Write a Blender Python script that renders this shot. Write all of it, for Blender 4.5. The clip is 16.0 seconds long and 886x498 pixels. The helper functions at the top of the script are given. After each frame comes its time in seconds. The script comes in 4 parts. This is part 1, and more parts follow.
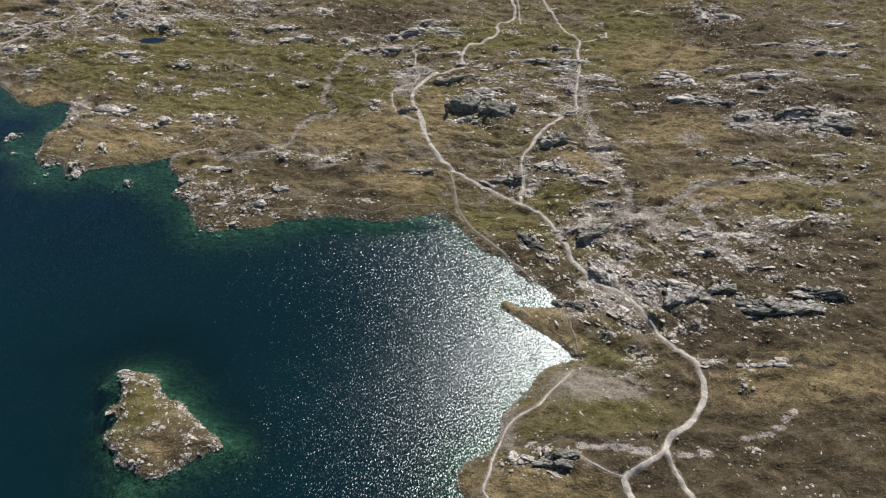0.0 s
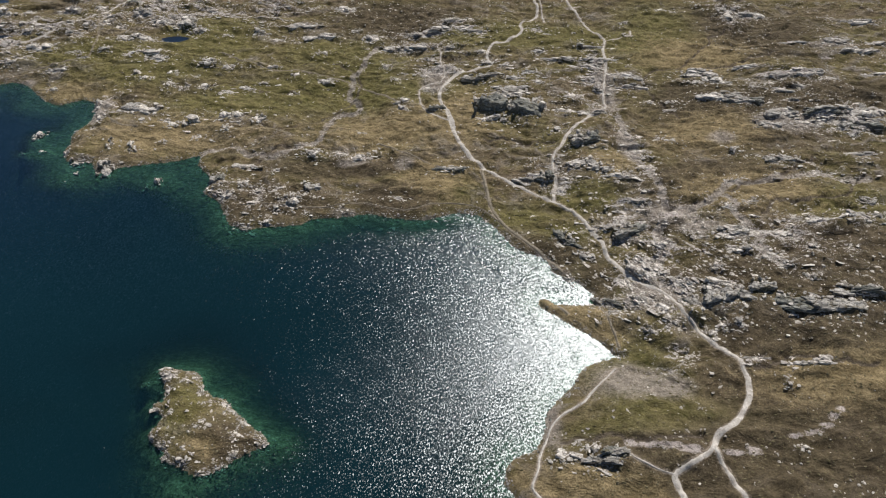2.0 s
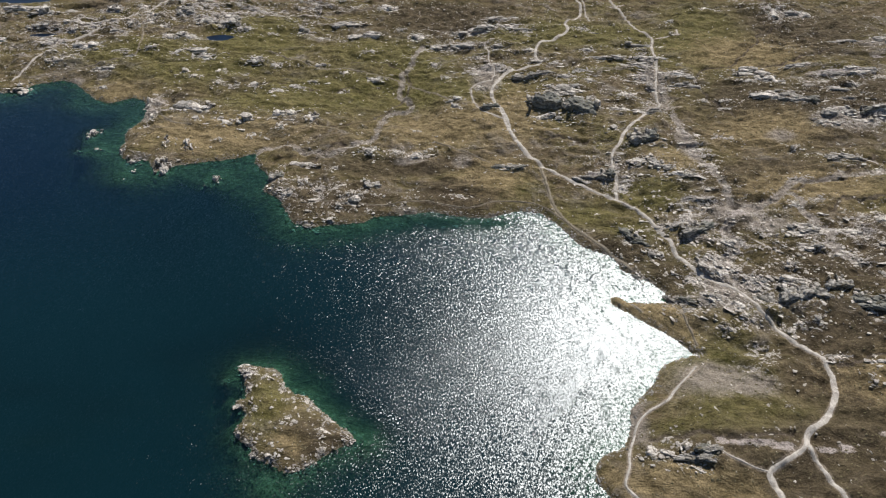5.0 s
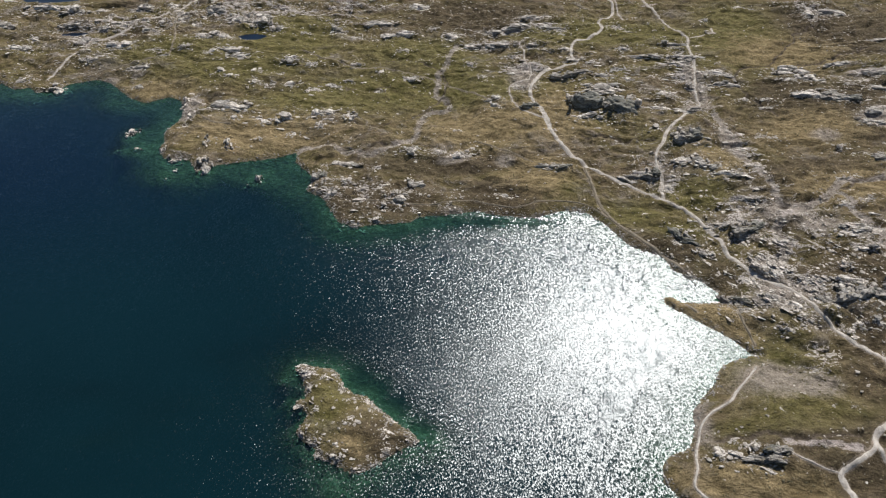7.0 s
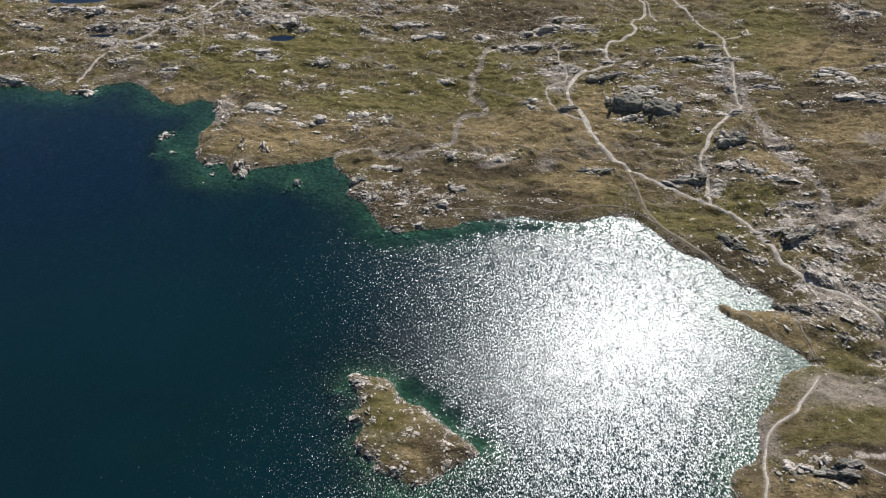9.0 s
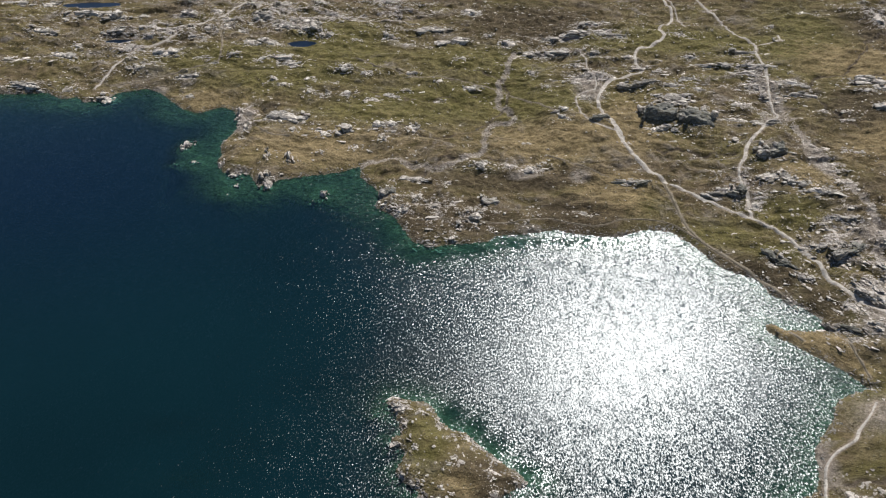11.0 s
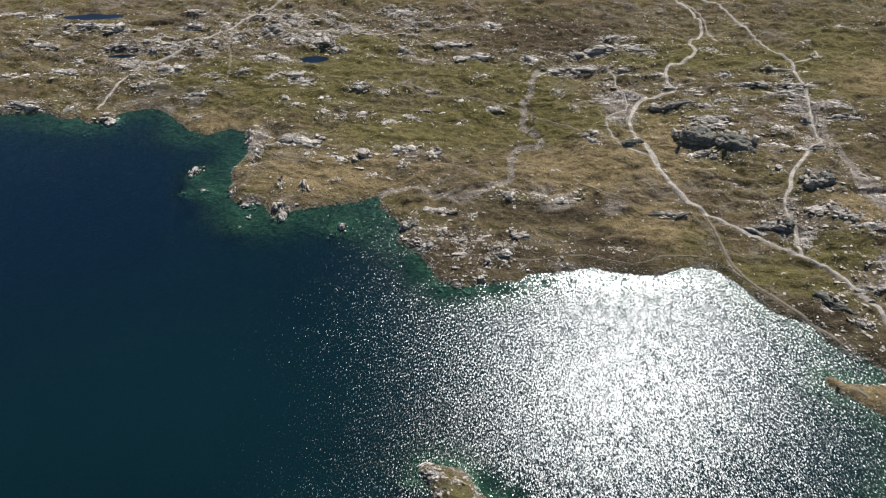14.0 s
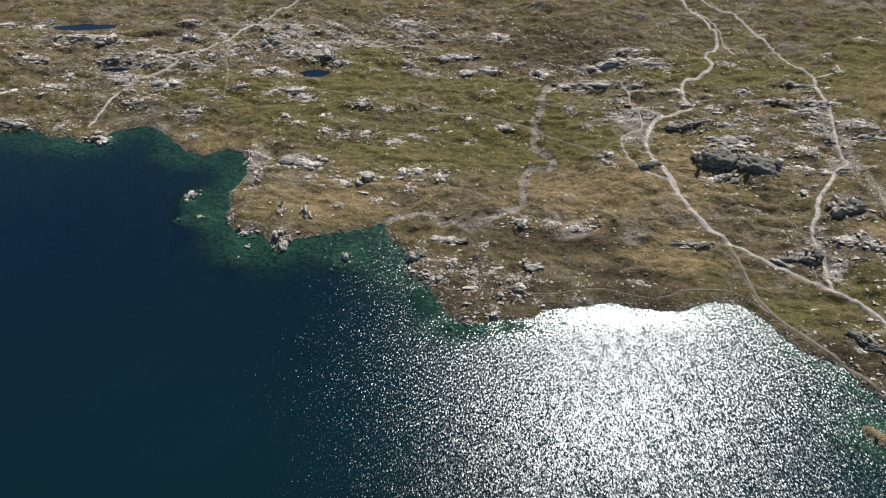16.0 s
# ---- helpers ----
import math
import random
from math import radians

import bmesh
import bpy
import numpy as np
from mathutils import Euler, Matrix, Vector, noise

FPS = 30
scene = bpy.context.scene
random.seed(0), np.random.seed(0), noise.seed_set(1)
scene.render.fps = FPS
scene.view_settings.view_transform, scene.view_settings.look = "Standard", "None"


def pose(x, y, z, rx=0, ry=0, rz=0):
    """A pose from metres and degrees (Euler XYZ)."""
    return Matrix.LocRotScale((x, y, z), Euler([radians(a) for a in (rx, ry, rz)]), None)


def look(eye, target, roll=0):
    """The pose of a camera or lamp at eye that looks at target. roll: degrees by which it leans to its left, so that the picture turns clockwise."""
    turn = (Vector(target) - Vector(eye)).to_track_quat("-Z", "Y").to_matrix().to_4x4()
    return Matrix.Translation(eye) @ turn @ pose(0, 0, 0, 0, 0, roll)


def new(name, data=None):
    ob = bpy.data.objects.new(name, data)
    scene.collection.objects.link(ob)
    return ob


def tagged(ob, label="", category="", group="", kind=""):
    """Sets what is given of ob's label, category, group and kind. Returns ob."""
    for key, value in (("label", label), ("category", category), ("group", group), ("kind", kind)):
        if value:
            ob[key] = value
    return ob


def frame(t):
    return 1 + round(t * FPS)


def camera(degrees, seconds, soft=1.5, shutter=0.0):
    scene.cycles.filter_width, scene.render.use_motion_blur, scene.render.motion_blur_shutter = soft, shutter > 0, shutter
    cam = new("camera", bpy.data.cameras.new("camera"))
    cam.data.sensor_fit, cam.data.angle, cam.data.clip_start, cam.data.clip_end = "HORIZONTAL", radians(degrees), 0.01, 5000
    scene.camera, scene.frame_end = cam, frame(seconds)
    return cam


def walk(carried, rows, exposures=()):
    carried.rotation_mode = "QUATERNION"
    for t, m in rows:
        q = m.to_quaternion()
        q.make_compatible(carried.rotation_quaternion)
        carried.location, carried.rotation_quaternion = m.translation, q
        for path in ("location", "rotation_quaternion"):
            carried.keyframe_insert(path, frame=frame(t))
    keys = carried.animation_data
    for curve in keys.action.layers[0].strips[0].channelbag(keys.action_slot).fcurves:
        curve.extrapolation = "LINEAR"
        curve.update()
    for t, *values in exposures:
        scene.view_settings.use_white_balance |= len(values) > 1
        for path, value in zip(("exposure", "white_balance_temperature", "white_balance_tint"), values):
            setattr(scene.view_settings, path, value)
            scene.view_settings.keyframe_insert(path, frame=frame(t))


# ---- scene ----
# ---------- camera ----------
cam = camera(73.7, 16.0, soft=1.1)
PATH = [
    (0.0, look((0.00, 0.00, 100.39), (-0.00, 99.35, 1.75), -0.63)),
    (0.5, look((-1.90, -0.04, 100.30), (-1.85, 99.29, 1.64), -0.60)),
    (1.0, look((-3.93, -0.09, 100.23), (-3.90, 99.25, 1.57), -0.60)),
    (1.5, look((-6.08, -0.13, 100.17), (-6.09, 99.22, 1.53), -0.62)),
    (2.0, look((-8.32, -0.19, 100.12), (-8.37, 99.12, 1.44), -0.65)),
    (2.5, look((-10.66, -0.24, 100.10), (-10.76, 99.08, 1.44), -0.65)),
    (3.0, look((-13.09, -0.33, 100.07), (-13.25, 99.00, 1.41), -0.65)),
    (3.5, look((-15.65, -0.43, 100.02), (-15.85, 98.89, 1.34), -0.66)),
    (4.0, look((-18.30, -0.49, 99.93), (-18.57, 98.86, 1.30), -0.67)),
    (6.5, look((-32.14, -0.34, 99.74), (-32.90, 98.93, 1.02), -0.84)),
    (7.0, look((-34.92, -0.05, 99.76), (-35.80, 99.14, 0.96), -0.89)),
    (7.5, look((-37.65, 0.34, 99.77), (-38.60, 99.47, 0.92), -0.93)),
    (8.0, look((-40.33, 0.93, 99.76), (-41.39, 99.98, 0.83), -0.97)),
    (8.5, look((-42.93, 1.69, 99.71), (-44.07, 100.70, 0.73), -0.99)),
    (9.0, look((-45.46, 2.60, 99.63), (-46.69, 101.58, 0.63), -1.00)),
    (11.5, look((-54.54, 10.06, 99.53), (-56.18, 108.83, 0.32), -1.12)),
    (12.0, look((-55.76, 12.08, 99.55), (-57.48, 110.79, 0.29), -1.17)),
    (12.5, look((-56.84, 14.28, 99.59), (-58.58, 112.92, 0.26), -1.19)),
    (13.0, look((-57.79, 16.62, 99.70), (-59.54, 115.12, 0.23), -1.21)),
    (13.5, look((-58.65, 19.11, 99.83), (-60.37, 117.41, 0.17), -1.19)),
    (14.0, look((-59.46, 21.71, 100.01), (-61.14, 119.86, 0.20), -1.18)),
    (14.5, look((-60.22, 24.37, 100.22), (-61.79, 122.33, 0.21), -1.17)),
    (15.0, look((-60.91, 27.16, 100.43), (-62.39, 124.89, 0.20), -1.15)),
    (15.5, look((-61.52, 29.98, 100.62), (-62.91, 127.50, 0.18), -1.15)),
    (16.0, look((-62.06, 32.81, 100.81), (-63.35, 130.16, 0.20), -1.12)),
]
walk(cam, PATH)

# ---------- light ----------
SUN_UP, SUN_SIDE = 51.6, 26.4          # elevation, and azimuth from +y towards +x
scene.view_settings.exposure = 0.12
world = bpy.data.worlds.new("sky")
scene.world = world
world.use_nodes = True
wn = world.node_tree
sky = wn.nodes.new("ShaderNodeTexSky")
sky.sky_type = "NISHITA"
sky.sun_disc = False
sky.sun_elevation, sky.sun_rotation = radians(SUN_UP), radians(SUN_SIDE)
sky.altitude = 2200
sky.air_density, sky.dust_density, sky.ozone_density = 1.0, 0.6, 1.0
wn.nodes["Background"].inputs["Strength"].default_value = 0.065
wn.links.new(sky.outputs["Color"], wn.nodes["Background"].inputs["Color"])
sun = bpy.data.lights.new("sun", "SUN")
sun.energy, sun.angle, sun.color = 5.0, radians(0.55), (1.0, 0.968, 0.925)
to_sun = Vector((math.sin(radians(SUN_SIDE)) * math.cos(radians(SUN_UP)), math.cos(radians(SUN_SIDE)) * math.cos(radians(SUN_UP)), math.sin(radians(SUN_UP))))
new("sun", sun).matrix_world = look(to_sun * 400, (0, 0, 0))


# ---------- materials ----------
class Nodes:
    """A small shorthand for building node materials."""

    def __init__(self, name):
        self.m = bpy.data.materials.new(name)
        self.m.use_nodes = True
        self.t = self.m.node_tree
        self.b = self.t.nodes["Principled BSDF"]
        self.out = self.t.nodes["Material Output"]
        self.co = self.t.nodes.new("ShaderNodeTexCoord").outputs["Object"]

    def add(self, kind, **inputs):
        n = self.t.nodes.new("ShaderNode" + kind)
        for k, v in inputs.items():
            self.put(n.inputs[k], v)
        return n

    def put(self, socket, v):
        if isinstance(v, bpy.types.NodeSocket):
            self.t.links.new(v, socket)
        else:
            socket.default_value = v

    def stretch(self, x, y, z, turn=0.0):
        n = self.add("Mapping", Vector=self.co, Scale=(x, y, z), Rotation=(0, 0, radians(turn)))
        return n.outputs["Vector"]

    def noise(self, scale, detail=4.0, rough=0.55, vector=None, out="Fac", distort=0.0):
        n = self.add("TexNoise", Vector=vector or self.co, Scale=scale, Detail=detail, Roughness=rough, Distortion=distort)
        return n.outputs[out]

    def ramp(self, fac, *stops):
        n = self.add("ValToRGB", Fac=fac)
        el = n.color_ramp.elements
        while len(el) < len(stops):
            el.new(0.5)
        for e, (p, c) in zip(el, stops):
            e.position = p
            e.color = (*c, 1) if isinstance(c, tuple) else (c, c, c, 1)
        return n.outputs["Color"]

    def mix(self, fac, a, b, mode="MIX"):
        n = self.add("Mix")
        n.data_type, n.blend_type = "RGBA", mode
        self.put(n.inputs[0], fac)
        for i, v in ((6, a), (7, b)):
            self.put(n.inputs[i], (*v, 1) if isinstance(v, tuple) else v)
        return n.outputs[2]

    def math(self, op, a, b=0.0, clamp=False):
        n = self.t.nodes.new("ShaderNodeMath")
        n.operation, n.use_clamp = op, clamp
        self.put(n.inputs[0], a)
        self.put(n.inputs[1], b)
        return n.outputs[0]

    def attr(self, name, out="Fac"):
        n = self.t.nodes.new("ShaderNodeAttribute")
        n.attribute_name = name
        return n.outputs[out]

    def bump(self, height, distance, strength=1.0, normal=None):
        n = self.add("Bump", Height=height, Distance=distance, Strength=strength)
        if normal:
            self.put(n.inputs["Normal"], normal)
        return n.outputs["Normal"]

    def finish(self, colour, rough=0.9, normal=None, spec=0.2):
        self.put(self.b.inputs["Base Color"], colour)
        self.put(self.b.inputs["Roughness"], rough)
        self.b.inputs["Specular IOR Level"].default_value = spec
        if normal:
            self.put(self.b.inputs["Normal"], normal)
        return self.m


def ground_material():
    g = Nodes("alpine_turf")
    strike = g.stretch(0.75, 1.0, 1.0, 5)
    big = g.noise(0.05, 5, 0.6, strike)
    mid = g.noise(0.4, 7, 0.68, strike)
    fine = g.noise(2.4, 6, 0.75)
    streak = g.noise(1.1, 7, 0.75, g.stretch(0.7, 1.15, 1.0, 8))
    grit = g.noise(6.0, 5, 0.8)
    turf = g.ramp(mid, (0.33, (0.058, 0.050, 0.022)), (0.46, (0.112, 0.094, 0.041)), (0.58, (0.160, 0.133, 0.063)), (0.7, (0.215, 0.183, 0.102)))
    brown = g.ramp(mid, (0.35, (0.066, 0.049, 0.031)), (0.65, (0.175, 0.136, 0.088)))
    turf = g.mix(g.ramp(g.math("ADD", g.math("MULTIPLY", big, 0.6), g.math("MULTIPLY", mid, 0.4)), (0.44, 0.0), (0.58, 0.85)), turf, brown)
    straw = g.noise(0.13, 5, 0.62, g.stretch(0.8, 1.1, 1.0, -6), "Fac", 0.6)
    turf = g.mix(g.ramp(straw, (0.52, 0.0), (0.66, 0.75)), turf, g.ramp(mid, (0.35, (0.125, 0.104, 0.055)), (0.65, (0.235, 0.198, 0.118))))
    turf = g.mix(g.ramp(straw, (0.34, 0.8), (0.46, 0.0)), turf, g.ramp(mid, (0.35, (0.045, 0.038, 0.018)), (0.65, (0.100, 0.084, 0.040))))
    lime = g.noise(0.055, 4, 0.6, g.stretch(0.7, 1.3, 1.0, 12), "Fac", 1.2)
    turf = g.mix(g.ramp(lime, (0.52, 0.0), (0.64, 0.7)), turf, g.ramp(mid, (0.35, (0.088, 0.080, 0.028)), (0.65, (0.190, 0.168, 0.072))))
    turf = g.mix(g.ramp(lime, (0.35, 0.65), (0.45, 0.0)), turf, g.ramp(mid, (0.35, (0.080, 0.065, 0.050)), (0.65, (0.190, 0.162, 0.128))))
    hollow = g.noise(0.15, 6, 0.64, g.stretch(0.8, 1.1, 1.0, 10), "Fac", 1.0)
    turf = g.mix(g.ramp(hollow, (0.33, 0.85), (0.42, 0.0)), turf, g.ramp(mid, (0.35, (0.046, 0.038, 0.024)), (0.65, (0.105, 0.087, 0.054))))
    turf = g.mix(g.ramp(g.math("ADD", hollow, g.math("MULTIPLY", fine, 0.22)), (0.64, 0.0), (0.74, 0.85)), turf, g.ramp(streak, (0.35, (0.120, 0.104, 0.082)), (0.62, (0.262, 0.236, 0.202))))
    sep = g.add("SeparateColor", Color=g.attr("cover", "Color"))
    scree, green, heath = sep.outputs[0], sep.outputs[1], sep.outputs[2]
    gold, worn, bed = g.attr("gold"), g.attr("worn"), g.attr("bed")
    soft = g.math("ADD", g.math("MULTIPLY", mid, 0.9), g.math("MULTIPLY", fine, 0.6))

    def patch(mask, lo, hi):
        return g.ramp(g.math("ADD", g.math("MULTIPLY", mask, 0.6), g.math("MULTIPLY", soft, 0.6)), (lo, 0.0), (hi, 0.9))

    c = g.mix(patch(green, 0.54, 0.9), turf, g.ramp(mid, (0.35, (0.072, 0.069, 0.023)), (0.65, (0.165, 0.146, 0.056))))
    c = g.mix(patch(heath, 0.42, 0.72), c, g.ramp(mid, (0.35, (0.041, 0.032, 0.020)), (0.65, (0.102, 0.082, 0.052))))
    c = g.mix(patch(gold, 0.54, 0.9), c, g.ramp(mid, (0.35, (0.135, 0.105, 0.054)), (0.65, (0.258, 0.204, 0.112))))
    soil = g.ramp(streak, (0.35, (0.085, 0.072, 0.056)), (0.62, (0.215, 0.188, 0.160)))
    c = g.mix(g.ramp(g.math("ADD", g.math("MULTIPLY", scree, 0.6), g.math("MULTIPLY", streak, 0.7)), (0.62, 0.0), (0.95, 0.85)), c, soil)
    speck = g.math("ADD", g.math("MULTIPLY", grit, 0.45), g.math("MULTIPLY", streak, 0.75))
    chips = g.ramp(g.math("ADD", g.math("ADD", speck, g.math("MULTIPLY", g.attr("grey"), 0.07)), g.math("MULTIPLY", scree, 0.20)), (0.755, 0.0), (0.80, 1.0))
    c = g.mix(chips, c, g.ramp(grit, (0.3, (0.235, 0.215, 0.192)), (0.65, (0.50, 0.475, 0.445))))
    ribs = g.noise(1.0, 8, 0.72, g.stretch(0.6, 1.25, 1.0, 7), "Fac", 0.4)
    c = g.mix(g.ramp(g.math("ADD", ribs, g.math("MULTIPLY", scree, 0.17)), (0.655, 0.0), (0.70, 0.9)), c, g.ramp(grit, (0.3, (0.25, 0.228, 0.205)), (0.65, (0.50, 0.472, 0.442))))
    c = g.mix(g.ramp(g.math("ADD", g.attr("gully"), g.math("MULTIPLY", fine, 0.5)), (0.55, 0.0), (1.0, 0.8)), c, g.ramp(grit, (0.3, (0.050, 0.040, 0.030)), (0.7, (0.125, 0.105, 0.086))))
    c = g.mix(g.ramp(g.math("ADD", g.math("MULTIPLY", g.attr("grey"), 0.6), g.math("MULTIPLY", soft, 0.6)), (0.62, 0.0), (0.98, 0.85)), c, g.ramp(grit, (0.25, (0.138, 0.119, 0.096)), (0.75, (0.305, 0.274, 0.236))))
    c = g.mix(g.ramp(g.math("ADD", g.math("MULTIPLY", g.attr("scar"), 0.38), g.math("ADD", g.math("MULTIPLY", streak, 0.7), g.math("MULTIPLY", grit, 0.2))), (0.68, 0.0), (0.78, 0.95)), c, g.ramp(grit, (0.25, (0.22, 0.192, 0.172)), (0.75, (0.44, 0.40, 0.37))))
    c = g.mix(g.ramp(g.math("ADD", worn, g.math("MULTIPLY", fine, 0.5)), (0.55, 0.0), (1.1, 0.75)), c, g.ramp(grit, (0.2, (0.17, 0.14, 0.105)), (0.8, (0.32, 0.28, 0.23))))
    c = g.mix(bed, c, g.ramp(streak, (0.38, (0.105, 0.112, 0.074)), (0.55, (0.200, 0.190, 0.140)), (0.7, (0.36, 0.33, 0.27))))
    c = g.mix(1.0, c, g.ramp(fine, (0.25, (0.66, 0.645, 0.65)), (0.5, (1.10, 1.065, 1.07)), (0.75, (1.64, 1.585, 1.58))), "MULTIPLY")
    c = g.mix(1.0, c, g.ramp(grit, (0.25, 0.55), (0.5, 1.0), (0.75, 1.4)), "MULTIPLY")
    hummock = g.noise(0.85, 6, 0.62, None, "Fac", 0.5)
    c = g.mix(1.0, c, g.ramp(hummock, (0.36, (0.86, 0.85, 0.83)), (0.5, (1.06, 1.06, 1.05)), (0.64, (1.26, 1.25, 1.22))), "MULTIPLY")
    n = g.bump(hollow, 3.0, 0.7)
    n = g.bump(mid, 0.7, 0.8, n)
    n = g.bump(hummock, 0.6, 0.7, n)
    n = g.bump(streak, 0.3, 0.8, n)
    n = g.bump(fine, 0.14, 0.8, n)
    n = g.bump(grit, 0.04, 0.8, n)
    return g.finish(c, 0.95, n, 0.1)


def rock_material(name, low, high, lichen):
    g = Nodes(name)
    g.co = g.t.nodes.new("ShaderNodeNewGeometry").outputs["Position"]
    big = g.noise(0.7, 6, 0.65, g.stretch(0.5, 1.0, 2.2))
    fine = g.noise(5.0, 6, 0.7)
    tone = g.math("ADD", g.math("MULTIPLY", big, 0.65), g.math("MULTIPLY", fine, 0.4))
    mid = tuple((a + b) / 2 for a, b in zip(low, high))
    c = g.ramp(tone, (0.38, low), (0.52, mid), (0.62, high))
    info = g.t.nodes.new("ShaderNodeObjectInfo")
    geo = g.t.nodes.new("ShaderNodeNewGeometry")
    c = g.mix(1.0, c, g.ramp(info.outputs["Random"], (0.0, 0.82), (1.0, 1.12)), "MULTIPLY")
    c = g.mix(1.0, c, g.ramp(geo.outputs["Random Per Island"], (0.0, 0.75), (1.0, 1.2)), "MULTIPLY")
    c = g.mix(g.ramp(g.noise(1.7, 5, 0.7), (0.54, 0.0), (0.66, 0.5)), c, lichen)
    c = g.mix(g.ramp(g.noise(0.75, 7, 0.72, g.stretch(0.6, 1.1, 1.0)), (0.54, 0.0), (0.63, 0.8)), c, g.ramp(fine, (0.3, (0.075, 0.060, 0.030)), (0.7, (0.165, 0.135, 0.075))))
    joint = g.add("TexVoronoi", Vector=g.mix(0.12, g.stretch(0.55, 1.0, 1.3, 20), g.noise(1.2, 4, 0.6, None, "Color")), Scale=1.15)
    joint.feature = "DISTANCE_TO_EDGE"
    crack = g.ramp(g.math("ADD", joint.outputs["Distance"], g.math("MULTIPLY", fine, 0.10)), (0.055, 0.0), (0.11, 1.0))
    c = g.mix(1.0, c, g.ramp(crack, (0.0, (0.52, 0.50, 0.46)), (1.0, (1.10, 1.10, 1.10))), "MULTIPLY")
    n = g.bump(g.noise(2.6, 8, 0.8, g.stretch(0.6, 1.0, 2.5)), 0.2, 0.9)
    n = g.bump(crack, 0.12, 0.7, n)
    n = g.bump(fine, 0.05, 0.7, n)
    return g.finish(c, 0.88, n, 0.25)


def dust_material(name, low, high):
    g = Nodes(name)
    c = g.ramp(g.noise(1.1, 6, 0.7), (0.3, low), (0.7, high))
    c = g.mix(1.0, c, g.ramp(g.noise(6.0, 5, 0.7), (0.2, 0.7), (0.8, 1.22)), "MULTIPLY")
    c = g.mix(g.ramp(g.noise(0.9, 7, 0.75), (0.54, 0.0), (0.64, 0.75)), c, tuple(v * 0.62 for v in low))
    return g.finish(c, 0.95, g.bump(g.noise(3.5, 6, 0.7), 0.12, 0.8), 0.1)


def water_material(name, deep, ripple):
    """Clear water over its bed: the body thickens with the depth, and small wind waves tilt the surface."""
    g = Nodes(name)
    wind = g.stretch(1.15, 0.72, 1.0, -14)
    a = g.mix(g.attr("fetch"), g.noise(WAVES * 1.3, 1.0, 0.5, wind, "Color"), g.noise(WAVES, 1.0, 0.5, wind, "Color"))
    b = g.noise(0.32, 2.0, 0.5, wind, "Color")

    def centred(v, gain):
        s = g.add("VectorMath")
        s.operation = "SUBTRACT"
        g.put(s.inputs[0], v)
        s.inputs[1].default_value = (0.5, 0.5, 0.5)
        m = g.add("VectorMath")
        m.operation = "MULTIPLY"
        g.put(m.inputs[0], s.outputs[0])
        m.inputs[1].default_value = (gain, gain, 0.0)
        return m.outputs[0]

    def plus(u, v):
        s = g.add("VectorMath")
        s.operation = "ADD"
        g.put(s.inputs[0], u)
        g.put(s.inputs[1], v)
        return s.outputs[0]

    gust = g.ramp(g.noise(0.45, 4, 0.65, wind), (0.3, 0.6), (0.5, 1.0), (0.72, 1.7))
    gusty = g.add("VectorMath")
    gusty.operation = "MULTIPLY"
    g.put(gusty.inputs[0], centred(a, ripple))
    g.put(gusty.inputs[1], g.math("MULTIPLY", g.math("MULTIPLY", gust, g.math("ADD", 0.90, g.math("MULTIPLY", g.attr("fetch"), 0.10))), g.math("SUBTRACT", 1.0, g.math("MULTIPLY", g.attr("lee"), 0.65))))
    chop = g.noise(6.0, 1.0, 0.6, wind, "Color")
    tilt = plus(plus(plus(gusty.outputs[0], centred(chop, ripple * 0.30)), centred(b, ripple * 0.08)), (0, 0, 1))
    nrm = g.add("VectorMath")
    nrm.operation = "NORMALIZE"
    g.put(nrm.inputs[0], tilt)
    nrm = nrm.outputs[0]
    thick = g.attr("thick")
    clear = g.add("BsdfTransparent", Color=(0.41, 0.72, 0.64, 1))
    tone = g.mix(g.ramp(g.noise(0.02, 3, 0.5), (0.35, 0.0), (0.65, 1.0)), deep, tuple(v * 1.25 for v in deep))
    # bluer far west: sky reflection and depth both put into the body colour
    tone = g.mix(g.math("MULTIPLY", g.attr("far_blue"), 0.75), tone, (deep[0], deep[1] * 0.72, deep[2] * 1.5))
    murk = g.add("BsdfDiffuse", Color=tone)
    body = g.add("MixShader", Fac=thick)
    g.t.links.new(clear.outputs[0], body.inputs[1])
    g.t.links.new(murk.outputs[0], body.inputs[2])
    gloss = g.add("BsdfGlossy", Color=(0.92, 0.97, 1, 1), Roughness=g.math("SUBTRACT", GLITTER, g.math("MULTIPLY", g.attr("lee"), 0.14)), Normal=nrm)
    gloss.distribution = "BECKMANN"
    fres = g.add("Fresnel", IOR=1.44, Normal=nrm)
    top = g.add("MixShader", Fac=fres.outputs[0])
    g.t.links.new(body.outputs[0], top.inputs[1])
    g.t.links.new(gloss.outputs[0], top.inputs[2])
    g.t.links.new(top.outputs[0], g.out.inputs["Surface"])
    return g.m


WAVES, GLITTER = 2.6, 0.318
TURF = ground_material()
PALE_ROCK = rock_material("pale_gneiss", (0.24, 0.208, 0.178), (0.72, 0.665, 0.60), (0.25, 0.22, 0.155))
# crag rock with lichen; its colour also carries the near faces' shade
SHADED_ROCK = rock_material("shaded_gneiss", (0.060, 0.060, 0.052), (0.25, 0.243, 0.213), (0.075, 0.088, 0.053))
MID_ROCK = rock_material("weathered_gneiss", (0.10, 0.091, 0.079), (0.43, 0.40, 0.36), (0.12, 0.115, 0.073))
STONE = rock_material("loose_stone", (0.22, 0.19, 0.16), (0.66, 0.605, 0.54), (0.23, 0.20, 0.14))
DUST = dust_material("trail_dust", (0.29, 0.26, 0.225), (0.60, 0.55, 0.49))
